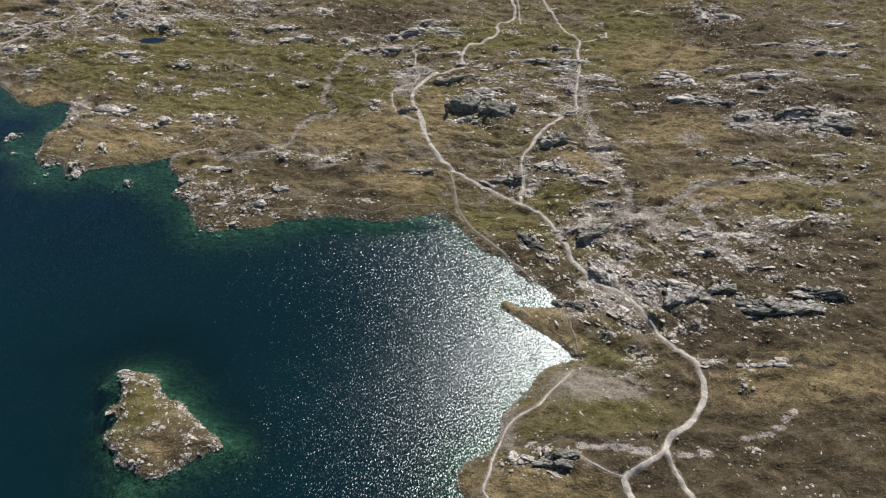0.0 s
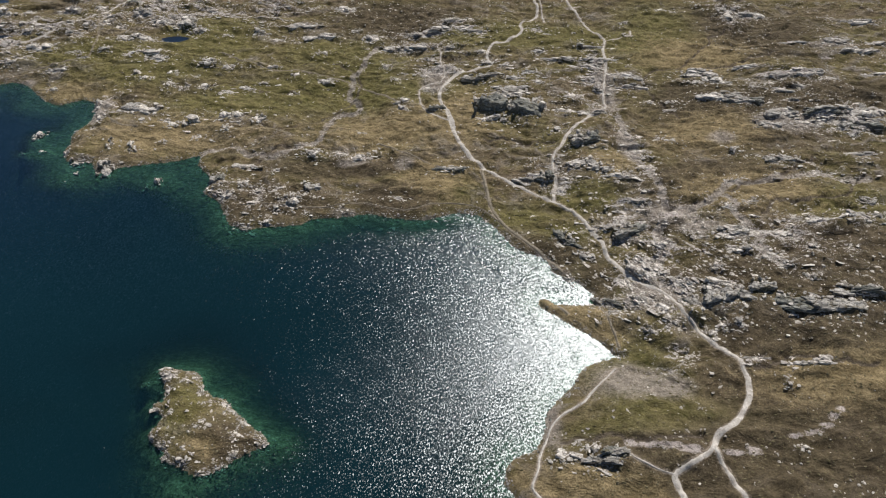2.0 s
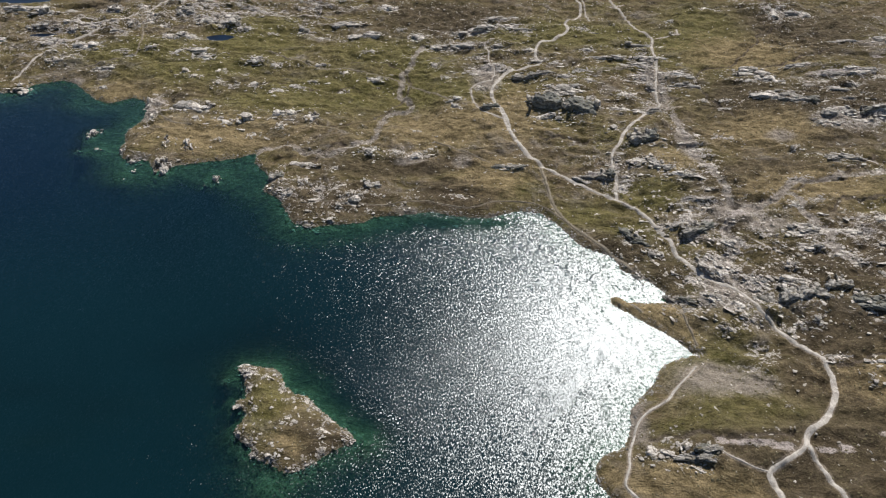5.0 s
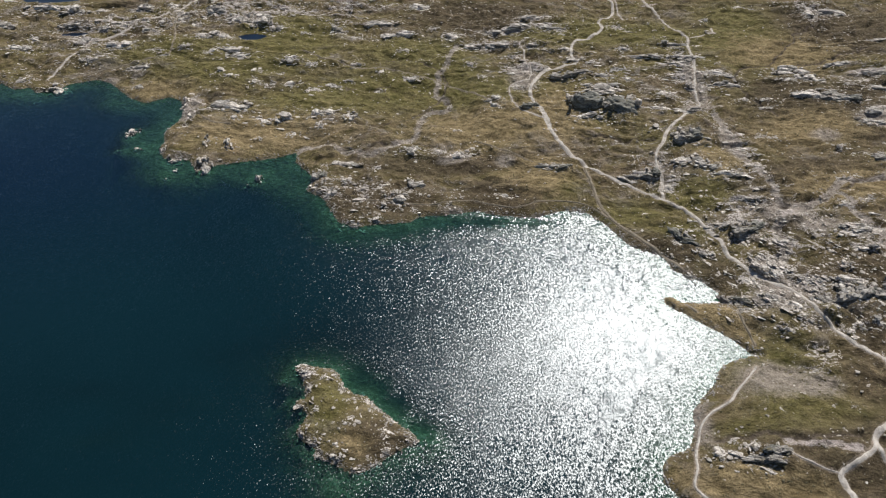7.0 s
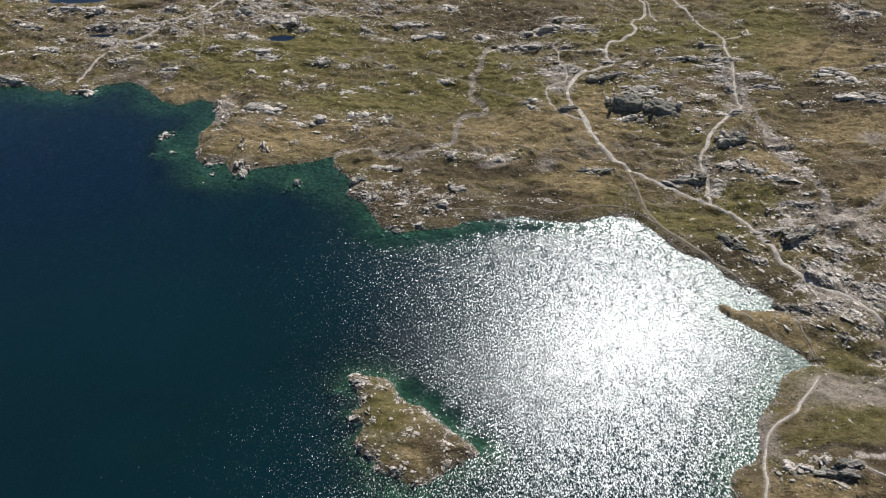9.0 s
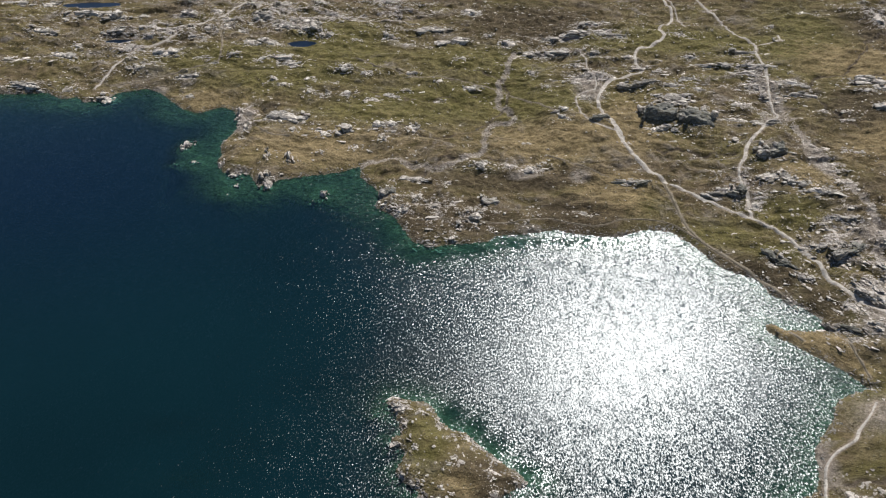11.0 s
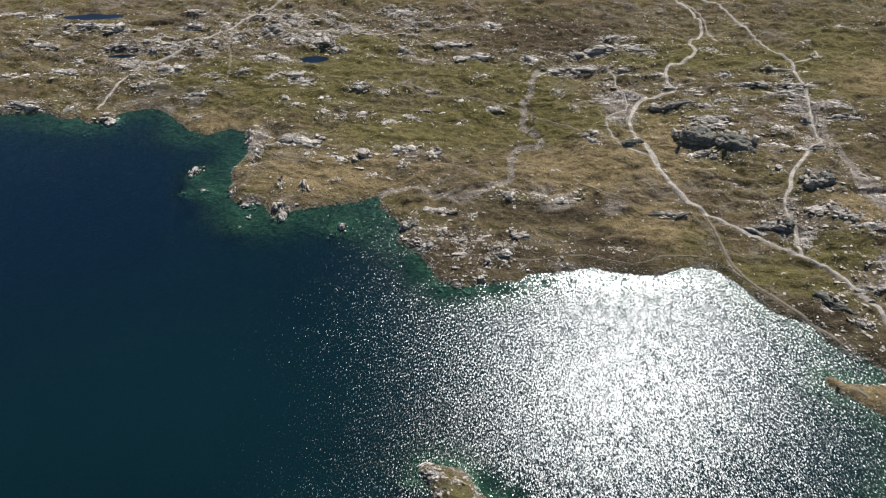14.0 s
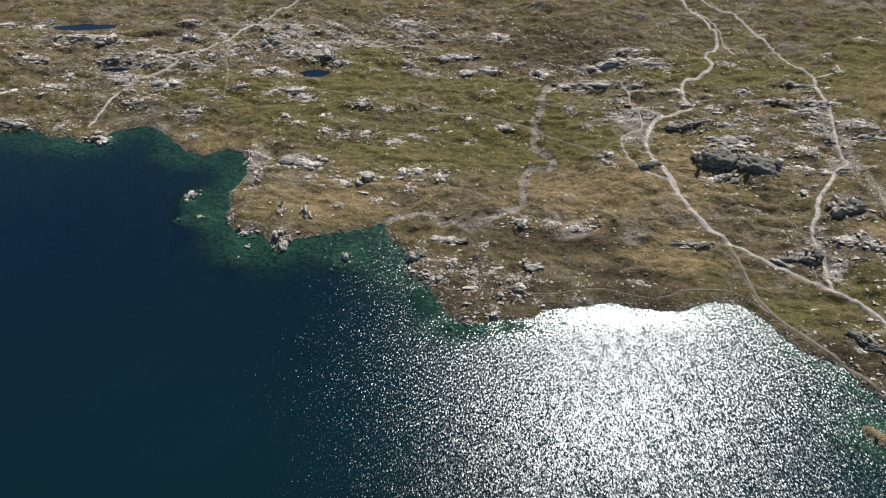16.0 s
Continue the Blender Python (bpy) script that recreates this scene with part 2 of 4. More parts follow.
EARTH = dust_material("trodden_earth", (0.165, 0.138, 0.098), (0.300, 0.258, 0.200))
LAKE = water_material("lake_water", (0.0015, 0.0120, 0.0155), 0.88)
POND = water_material("pond_water", (0.006, 0.012, 0.028), 0.15)

def tuft_material():
    g = Nodes("bent_grass")
    geo = g.t.nodes.new("ShaderNodeNewGeometry")
    tone = g.math("ADD", g.math("MULTIPLY", geo.outputs["Random Per Island"], 0.6), g.math("MULTIPLY", g.noise(0.12, 5, 0.6), 0.6))
    c = g.ramp(tone, (0.3, (0.100, 0.085, 0.046)), (0.55, (0.148, 0.126, 0.070)), (0.85, (0.205, 0.174, 0.106)))
    c = g.mix(1.0, c, g.ramp(g.noise(8.0, 4, 0.7), (0.25, 0.6), (0.75, 1.35)), "MULTIPLY")
    return g.finish(c, 0.95, None, 0.1)


TUFT = tuft_material()

# ---------- the plan: shores, trails, heights, ground cover (metres) ----------
SHORE_WEST = [(-420, -160), (-420, 150), (-300, 178), (-225, 182), (-199, 180.5), (-184.6, 181.2), (-178.4, 177.3), (-173.7, 178.4), (-169.7, 175.2),
    (-163.2, 176.3), (-161.4, 180.7), (-152.5, 183.1), (-147.1, 180.4), (-142, 175.3), (-136.2, 170.4), (-131.2, 168), (-124.5, 171.4), (-120.3, 169.2),
    (-117.6, 164.3), (-116.8, 158.8), (-119.2, 150.3), (-117.8, 146.1), (-118.2, 142.8), (-115.1, 137.8), (-107.7, 136.8), (-104.1, 131.5), (-101.9, 133.2),
    (-96.4, 134.9), (-89.4, 136.3), (-82.2, 137.7), (-77.7, 140.1)]
SHORE_NORTH = [(-77, 135.3), (-72.2, 129.6), (-71.1, 126.6), (-71.9, 122.7), (-67.5, 119.4), (-64.5, 114.4), (-61.7, 109.9), (-56.8, 108.3), (-50, 109.3),
    (-43.7, 109.8), (-41.6, 111.9), (-34.7, 112.4), (-26.9, 113.6), (-20.3, 111.7), (-12.4, 111), (-9.1, 112.4), (-4.2, 113.6), (0.5, 112.7), (4.1, 108.6),
    (6.1, 105.3), (9, 100.7), (13.2, 98.3), (16.1, 96.6), (17.1, 92.6), (21.6, 89.5), (24.9, 85.6), (25.3, 82.6)]
SHORE_EAST = [(21.9, 82.6), (16.3, 82.6), (14.5, 84.3), (12.7, 84), (12.8, 82.2), (16.5, 79.2), (19.6, 76.4), (23.7, 73), (26.3, 69.4), (28.1, 69),
    (25.7, 68.6), (20.9, 67.3), (18.6, 65.4), (16.3, 61.8), (12.9, 59), (10.4, 55.8), (9.9, 52.8), (8, 49.3), (3.6, 47.6), (2.4, 45.9), (1.9, 43.1), (3.6, 40.8),
    (8, 30), (14, 10), (30, -40), (60, -160)]
ISLAND = [(-65.2, 66.7), (-62.9, 67.3), (-59.4, 66.9), (-56.7, 65.7), (-55.1, 62.5), (-52.8, 60.6), (-50.4, 60.4), (-48.4, 57.8), (-43.5, 54), (-40, 50.9),
    (-43.1, 49.6), (-46.1, 47.7), (-49.5, 45.5), (-51.4, 45.2), (-55.9, 47), (-59.1, 48.2), (-58.8, 49.7), (-61.9, 51.4), (-62.9, 53.3), (-61, 56.5),
    (-64.1, 58.6), (-62.1, 60.3), (-63.6, 64.5)]
SHOALS = [(-105, 62, 9, 3, 13), (-98, 52, 6, 3, 13), (-78, 70, 11, 4, 14), (-54, 42, 5, 3, 1.0), (-50, 65, 5, 3.5, 5.0), (-90, 58, 11, 5, 14), (-38, 50.5, 4, 3, 1.0), (-60, 70, 6, 2.5, 8),
    (-124, 142, 5, 4, 1.4), (-128, 148, 6, 5, 2.0), (-112, 131, 10, 7, 2.0), (-122, 160, 6, 9, 2.4), (-140, 168, 9, 5, 2.2), (-175, 174, 14, 4, 2.0), (-88, 131, 14, 5, 2.2), (-86, 128, 7, 6, 2.2), (-52, 105, 12, 3, 4), (-42, 57, 4, 3, 8), (-80, 128, 6, 8, 2.6)]
# calm water in the lee of the shores
LEE = [(-53, 64, 2.4, 2.2), (-49, 61, 2.6, 2.4), (-45, 57.5, 2.6, 2.6), (-40, 53, 3.0, 2.2), (-66, 114, 5, 4), (-58, 107, 7, 3), (-48, 107.5, 8, 2.5), (-36, 109.5, 8, 2.5), (-24, 109.5, 8, 2.0), (-12, 109.0, 7, 1.6)]
# name, half width, kind, line
TRAILS = []
TRAILS.append(("main_trail", 0.45, "dust", [(14, 285), (19, 262), (23.9, 243.1), (27.4, 231.5), (28, 219.3), (25.1, 212.8), (20.4, 207.9), (20.2, 201.2), (14.4, 194.7), (9, 192), (7, 184.2), (7.8, 179.1), (-2.1, 175.1),
        (-5.6, 171.1), (-8.9, 161.7), (-6.1, 151.0), (-4.3, 142.0), (-1.0, 135.1), (2.3, 129.7), (7.8, 123.2), (13.4, 119.2), (18.7, 115.0), (23.1, 112.0),
        (25.0, 110.0), (26.5, 106.5), (28.0, 102.3), (29.1, 98.8), (29.4, 96.0), (30.4, 92.6), (32.5, 89.2), (34.6, 86.8), (36.4, 84.7), (39.2, 82.3), (40.6, 79.7), (41.4, 76.9),
        (42.9, 74.5), (44.0, 71.6), (45.8, 69.5), (47.5, 67.9), (48.7, 66.3), (48.6, 63.7), (48.9, 61.8), (48.7, 60.1), (47.9, 57.8), (45.9, 54.9), (43.1, 52.1), (39.6, 50), (37.9, 47.9), (36.4, 46.4), (33, 44.5), (29.9, 42.8), (30, 41.2), (30.5, 38.5), (31, 34)]))
TRAILS.append(("east_trail", 0.42, "dust", [(12, 285), (22, 258), (32.5, 241.6), (38.5, 233.7), (40.7, 218), (42, 210.5), (44.2, 200.3), (47.6, 193.9), (45.2, 184.2), (44.4, 176), (42.5, 167.2),
        (40.7, 159.7), (40.2, 153.5), (36, 150.6), (32.7, 146.3), (27, 140), (24.7, 135.2), (21.8, 130.9), (21.1, 125.3), (21.3, 121.1), (20.2, 117.2), (20.0, 114.3)]))
TRAILS.append(("spur_path", 0.3, "dust", [(48.4, 192.3), (53, 194), (56.6, 195.4), (57.8, 199.8)]))
TRAILS.append(("braid_path", 0.25, "dust", [(24.2, 241.2), (29.3, 231.3), (29.6, 220), (28.9, 206.9)]))
TRAILS.append(("south_trail", 0.45, "dust", [(37.6, 47.4), (38.3, 44.2), (39, 41.5), (39.9, 38.5), (41, 34)]))
TRAILS.append(("bank_path", 0.2, "dust", [(22.4, 47.3), (23.1, 46.3), (25.9, 44.2), (29.7, 42.8)]))
TRAILS.append(("shore_path", 0.25, "dust", [(25.2, 65.2), (22.5, 62.5), (19.3, 59.6), (17.4, 57.6), (13.5, 55.6), (11.1, 53.4), (9.8, 50.7), (8.4, 48), (7.6, 45), (6.3, 42.1), (7, 40.6), (8.2, 38.9), (9, 34)]))
TRAILS.append(("beach_path", 0.42, "earth", [(2.2, 128.2), (3, 120.5), (4, 113.8), (6.5, 108.6), (8.3, 105.5), (11.9, 101.3), (15, 97.8), (19, 91.9)]))
TRAILS.append(("shore_track", 0.15, "earth", [(-62, 117), (-52.5, 116), (-41, 115.2), (-29, 116.4), (-18, 113.7), (-9.5, 115.8), (-0.5, 115.2), (5, 110), (8, 106)]))
TRAILS.append(("spit_path", 0.3, "earth", [(16.6, 82.0), (17.3, 80.8), (18.2, 79.6)]))
TRAILS.append(("fan_path", 0.22, "earth", [(27.2, 70.6), (27, 73.2), (26.2, 77), (25.6, 80.6)]))
TRAILS.append(("meadow_track", 0.2, "earth", [(-26, 140.5), (-18.5, 135.6), (-11.3, 130.4)]))
TRAILS.append(("beach_link", 0.22, "earth", [(-116, 165), (-111, 158.5), (-106, 153), (-99, 151)]))
TRAILS.append(("loop_path", 0.28, "dust", [(-8.2, 189.1), (-8.5, 183.3), (-7.2, 176.3), (-8.5, 170.3), (-13.9, 167.1), (-15.2, 163.1), (-13.7, 155), (-9.5, 150.3), (-5.8, 148.9)]))
TRAILS.append(("crest_path", 0.28, "earth", [(-85.5, 194), (-76.2, 188.7), (-65.4, 183.3), (-49.9, 179.7), (-38.3, 175.1), (-32.1, 170.3), (-26.3, 165.1), (-21.1, 158.5)]))
TRAILS.append(("cart_track", 0.5, "dust", [(-169, 181.5), (-166.9, 189.6), (-161.8, 203.3), (-153.7, 208.3), (-146.8, 217.3), (-139, 225.1), (-133.3, 236.3), (-126.2, 243.9), (-116, 256)]))
TRAILS.append(("cart_spur", 0.3, "earth", [(-163.8, 183.4), (-152.5, 186.9), (-142.8, 189.5), (-131.4, 194.3), (-133.1, 208), (-139, 225.1)]))
HEIGHTS_NEAR = [(19, 48, 3.7), (81, 125, 9.6), (51, 83, 7.6), (68, 76, 9.6), (51, 137, 6.7), (25, 106, 3.7), (39, 83, 4), (29, 43, 4.5), (50, 65, 3.7), (37, 123, 7.9),
    (35, 101, 5.5), (38, 47, 4.7), (1, 132, 2.7), (-69, 128, 1.2), (-43, 125, 1.2), (25, 98, 2), (15, 110, 2), (150, 60, 14), (120, 20, 12), (60, 20, 6)]
HEIGHTS_FAR = [(-109, 182, 3), (-143, 176, 1.3), (-165, 177, 1.1), (21, 200, 7.5), (49, 193, 9.9), (29, 211, 8.2), (-100, 205, 4.7), (102, 164, 15.7), (37, 151, 6.9),
    (-104, 164, 2.5), (75, 154, 10.7), (-71, 156, 2.2), (-9, 160, 5), (43, 207, 10.4), (-101, 203, 4.5), (-42, 156, 1), (-150, 212, 5), (-250, 230, 6), (-250, 300, 14),
    (0, 300, 18), (150, 300, 26), (190, 160, 24), (-100, 260, 10), (60, 260, 16)]
ZONE_SCREE = [(41, 105, 20, 13), (36, 87, 13, 12), (89, 142, 10, 6), (103, 145, 12, 12), (44, 84, 9, 11), (-10, 202, 23, 17), (-111, 226, 42, 13),
    (-160, 212, 22, 14), (75, 97, 21, 14), (-56, 118, 9, 5), (40, 170, 5, 31), (43, 132, 5, 14), (-9, 170, 7, 14), (37, 67, 6, 6), (-114, 162, 4, 16),
    (100, 163, 14, 5), (95, 208, 10, 18), (-34, 138, 15, 4), (50, 65, 4, 3), (21, 123, 9, 10), (-62, 65, 2, 1.5)]
ZONE_GREEN = [(-58, 58, 4, 6), (-70, 165, 26, 9), (-130, 196, 26, 8), (-25, 166, 20, 8), (25.5, 88, 4, 6), (-54, 51, 3, 2), (-59, 59, 2, 2), (25, 52,
    15, 2), (28, 115, 10, 6), (22, 103, 7, 5), (25, 197, 32, 9), (68, 193, 15, 30), (-34, 176, 12, 14), (-43, 132, 10, 4), (51, 53, 7, 2), (30, 49, 2,
    5), (-6, 121, 6, 6), (28, 84, 5, 5), (11, 110, 9, 4), (-90, 204, 18, 16), (29, 65, 9, 8), (-44, 192, 19, 11), (88, 108, 13, 7), (34, 55, 14, 3), (-55, 170, 30, 12), (-105, 185, 25, 10), (60, 190, 25, 12), (10, 200, 25, 8)]
ZONE_HEATH = [(-52, 117, 12, 5), (-49, 51, 4, 3), (64, 69, 17, 6), (26, 87, 3, 6), (80, 76, 12, 6), (-30, 132, 20, 2.5), (55, 42, 28, 8), (64, 52, 18,
    9), (90, 48, 30, 14), (-20, 118, 10, 4), (-37, 131, 18, 3), (66, 86, 24, 5), (68, 152, 11, 11), (-25, 217, 16, 11), (29, 46, 11, 3), (44, 46, 10,
    4), (99, 195, 14, 14), (98, 152, 23, 8), (-48, 51, 4, 3), (45, 106, 4, 6), (15, 97, 8, 4), (75, 140, 18, 8), (60, 118, 14, 6), (85, 90, 20, 8), (60, 60, 16, 8)]
ZONE_GOLD = [(22, 77, 6, 6), (17, 81, 4, 3), (-52, 50, 3, 2), (-10, 126, 9, 7), (-24, 147, 19, 9), (21, 74, 7, 5), (-91, 147, 22, 8), (36, 126, 6, 5),
    (2, 43, 6, 2), (-131, 172, 13, 6), (74, 180, 17, 11), (65, 138, 14, 8), (66, 60, 15, 5), (17, 76, 4, 3), (-2, 151, 10, 12), (68, 113, 16, 7), (14, 42, 9, 3), (22, 40, 7, 2.5)]
PONDS = [(-104.5, 205.6, 5.2, 2.3, 4.1), (-171, 210.2, 5.5, 1.3, 3.6), (-193, 239, 12.0, 2.4, 4.8)]     # x, y, half length, half depth, level
GREY_SOIL = [(27, 62, 8, 5), (33, 60, 6, 3), (11, 54, 2, 6), (-115, 162, 3, 8), (-18.6, 131.5, 3, 2.6), (-33, 132.5, 5, 1.6), (42, 165, 3, 14), (42, 133, 3, 8), (88, 141, 10, 5),
    (46, 106, 8, 4), (-148, 181, 4, 2.5), (40, 152, 6, 2), (120, 184, 8, 3), (68, 135, 4, 3), (36, 90, 4, 3), (-10, 170, 5, 8), (36, 82, 6, 5), (52, 101, 6, 3)]
STREAMS = [[(-34.8, 181.1), (-36.7, 176.9), (-37.8, 168.5), (-33.9, 161.4), (-39.6, 158.1), (-42.6, 151.9), (-44, 144.1), (-48.9, 139), (-54.9, 136.5), (-65.1, 139.3), (-71.9, 140.9), (-76.8, 138.6)],
    [(43.8, 148.8), (43, 141.6), (42.2, 134.7), (42.9, 127.8), (45.1, 121.8), (47, 108)], [(-31, 195), (-34.8, 181.1)], [(52, 104), (45, 108), (41, 96), (39, 90)],
    [(98.6, 115.9), (93.4, 116.8), (88.3, 118.1), (78.4, 118.1), (69.6, 116.1), (59.9, 113.1), (55.9, 108.5), (48.3, 107.8)], [(59.6, 112.1), (61.8, 105.9), (62.7, 98.9), (62.4, 91.2), (63.7, 88.2)]]
SCARS = [(26.9, 48, 3.4, 0.9), (30.6, 47.6, 2.8, 0.9), (33.4, 46.8, 2.6, 1.1), (40.6, 46.4, 2.4, 0.8), (44.4, 46.8, 1.9, 1.0), (52.4, 49.2, 1.9, 0.6), (55.6, 49.9, 2.5, 0.6),
    (58.5, 50.9, 1.9, 0.7), (60.5, 52.7, 1.5, 0.9), (62.3, 54.1, 1.2, 0.8), (46, 105, 3.5, 2.2), (23.6, 48.5, 1.5, 0.8), (39, 152, 4.5, 0.8), (38.4, 174.6, 4.0, 0.7)]
SCARS += [(56.5, 195, 1.6, 1.4), (94, 166, 9, 1.2), (102.5, 165, 4, 1.1), (110, 186.3, 8, 1.1), (128, 179, 9, 1.5), (114, 174.7, 3, 0.9), (133.5, 171, 4, 1.6),
    (87, 169.5, 4.5, 1.1), (41, 219, 4, 1.0), (-10, 203, 6, 1.2)]
GULLIES = [[(59.4, 146.9), (54.1, 159.4), (56.4, 170), (61, 173.4), (72.8, 171.2), (79.4, 172.9), (85.8, 174.8), (101.3, 179.4)],
    [(93.3, 199.6), (87.8, 194.8), (83.5, 191.9), (79.1, 185.2), (74.2, 180), (67.5, 173.5)],
    [(49.2, 110), (55.1, 109.1), (58.3, 112.4), (63.6, 112.9), (70.5, 115.4), (75.4, 115.9), (79.4, 119.3), (88.3, 125)],
    [(50.5, 64.1), (56.9, 64.8), (61.2, 65.8), (64.2, 63.5), (68.2, 63.6), (73.3, 61.9)],
    [(101.4, 117.9), (94.6, 115.4), (87.8, 109.7), (80.8, 109.1), (72.3, 107.4), (66.4, 105.4)]]
GULLIES += [[(12.7, 50.1), (18.7, 50.6), (24.4, 49.9), (30.1, 49.4), (35.8, 49)],
    [(-70.8, 157.1), (-55.8, 150.4), (-46.5, 155.1), (-38.7, 162.7), (-34.3, 174), (-42.8, 184.5), (-54.7, 187.8)],
    [(-50.8, 140.7), (-58.2, 137.3), (-61.7, 131.1)],
    [(4.2, 140.5), (16.6, 137.9), (23.4, 136.8)],
    [(-91.4, 174.9), (-74.9, 174.9), (-63, 170), (-52.4, 171.9)]]
WEST_FAR = [(-149.3, 199, 9, 4.5), (-139.6, 186.5, 8.5, 2.4), (-151.4, 228.7, 6.6, 3.3), (-121.8, 223.9, 7.7, 4.1), (-113.3, 217.5, 7.5, 4.5),
    (-102.5, 213.6, 9.7, 4.8), (-109.7, 216.2, 7.4, 3), (-169.2, 229.9, 5.1, 2.8), (-177.7, 228.4, 6.9, 5.2), (-156.6, 213.1, 6.3, 2.6), (-121.3,
    204.2, 7.2, 3.4), (-116.1, 205.3, 4.8, 1.9), (-105.7, 190.9, 9, 2.7), (-110.5, 194.8, 11.5, 3.2), (-133.1, 222.4, 7.8, 3.1), (-138.8, 215.3, 5.1,
    2.6), (-147.1, 215.1, 6.8, 2.6), (-154.2, 193.4, 6.5, 2), (-140.5, 230.2, 5.4, 2.7), (-127.1, 214.6, 5, 2), (-162.6, 203.5, 6.3, 2.6), (-131.7,
    191.6, 4.7, 1.4)]
WEST = [(-101.5, 160.4, 14, 5), (-98.3, 153.8, 2.3, 2.7), (-90, 152.6, 6.8, 2.7), (-82.6, 153.3, 5.3, 4.1), (-71.5, 154.3, 7.4, 4.2), (-71.6, 148.5,
    3.6, 2.5), (-63.2, 153.8, 3.6, 4), (-77.3, 169.7, 4, 2.4), (-84.6, 173.5, 4.1, 3.3), (-91.2, 174.1, 2.9, 2.1), (-109.4, 181.3, 3.1, 3.1), (-105.9,
    177.9, 3.9, 2.2), (-96.9, 174.8, 2.1, 3.3), (-88, 186.5, 6.4, 3), (-79.8, 184.1, 4.2, 2.1), (-70.4, 171, 4.7, 1.6), (-135.5, 175.1, 4.1, 1.8),
    (-79.8, 146.2, 3.6, 1.5), (-65.7, 175, 3.2, 1.6), (-55.6, 169.4, 3.1, 1.9), (-64.7, 184.4, 4.1, 1.7)]
SHORE_ROCKS = [(-129.4, 151.4, 5, 3.8), (-130.1, 149.4, 2.9, 2.5), (-111.9, 136.4, 5.3, 2.5), (-102.4, 132.6, 4.4, 5.1), (-87.1, 127.2, 4.1, 3.8),
    (-85.7, 128.9, 2.4, 2.4), (-116.2, 140.8, 2.7, 1.9), (-97.1, 141.9, 2.6, 3.7), (-103.3, 141.9, 1.9, 4.2), (-110.7, 132, 3, 1.5), (-112.2, 128.3,
    2.6, 1.3), (-124.3, 142.4, 4, 1.6), (-117.4, 165.9, 3, 4.3), (-67.2, 63.9, 1.8, 1), (-76.1, 132.8, 1.7, 1.7), (-113.1, 157.5, 2.5, 2.9), (-130.4,
    141.9, 2.8, 1.2), (-88.6, 143.7, 1.8, 1.5)]
HEADLAND = [(-69.1, 126.8, 3.9, -3.6), (-43.3, 122.6, 3.7, -2.5), (-61.6, 131.1, 9.9, 1.5), (-53.9, 129.6, 3.2, 1.3), (-61.3, 124.2, 2.6, 1.9),
    (-56.8, 121.6, 2.5, 1.9), (-52.2, 122.2, 3.1, 2.2), (-63.9, 120, 2.5, 1.9), (-47.4, 116.6, 4.5, 2.7), (-56.3, 117.1, 1.8, 1.5), (-50.7, 114.6,
    2.1, 1.8), (-65.5, 120.6, 3.2, 2.2), (-52.6, 110.1, 2.4, 1.8), (-59.2, 108.4, 5, 2.1), (-43.2, 113.1, 1.8, 1.2), (-45, 119.6, 3.1, 0.9), (-41.9,
    118.2, 2.1, 1.2), (-23.9, 108.9, 1.7, 1.4), (-21.1, 108.4, 2.8, 1.4), (-20.2, 118.3, 4.4, 1.2), (-35.6, 109.8, 2.9, 0.9), (-29.2, 109.8, 2.3, 1),
    (-56.1, 107.1, 3.5, 1.2)]
NORTH_MID = [(-51.5, 203.4, 8.8, 2.6), (-33.2, 201, 4.3, 3.9), (-44.9, 223.4, 7, 3.3), (-17, 202.8, 8.6, 2.1), (-9.8, 204.7, 12.9, 2.6), (-1.5, 205.4,
    8.6, 3), (-16.8, 192.8, 12.3, 2.9), (-5.3, 190.4, 4.9, 1.6), (5.2, 187.3, 4.8, 1.6), (7.9, 180.4, 3.5, 2.3), (11.9, 177.8, 3.5, 1.5), (19.3, 173,
    6.5, 1.9), (14.5, 169.9, 8.2, 1.9), (22.2, 167.7, 4.8, 1.5), (4.9, 170, 10.1, -3), (13.2, 163.2, 11.6, 3.3), (21, 157.6, 2.8, 1.8), (-30.8, 135,
    5.8, 2.3), (-45, 136.2, 4.9, 3), (-37.1, 135.9, 3.6, 2.3)]
CRAG = [(6.5, 153, 9.7, -6.9), (16, 151.4, 10.7, -7.2), (11.8, 160.4, 12.5, 3.2), (21.5, 153, 3.5, 2.4), (31.2, 159.1, 4.3, 2.5), (27.9, 151.7, 7.3,
    2.1), (24.3, 142.3, 3, 2.7), (30.7, 134.7, 7.4, -5.5), (-9.8, 153.5, 4.5, -2.4), (-12.1, 165.4, 4, 1.8), (-19.9, 156, 3.9, 3.5), (-45.7, 175.5,
    5.9, 2.7), (-25.9, 180.1, 2.7, 2), (28.5, 125.9, 7.7, 3.1), (33, 123.3, 6.7, 2.8), (36.7, 120.2, 7.6, 2.7), (18.6, 122.3, 3.9, -3.9), (21.7,
    118.2, 3.3, 2.4), (12.7, 122, 4.8, -2.1), (-5.7, 128, 8.6, -1.4), (6.2, 148.2, 10.2, 2), (-31.8, 145.5, 2.4, 1)]
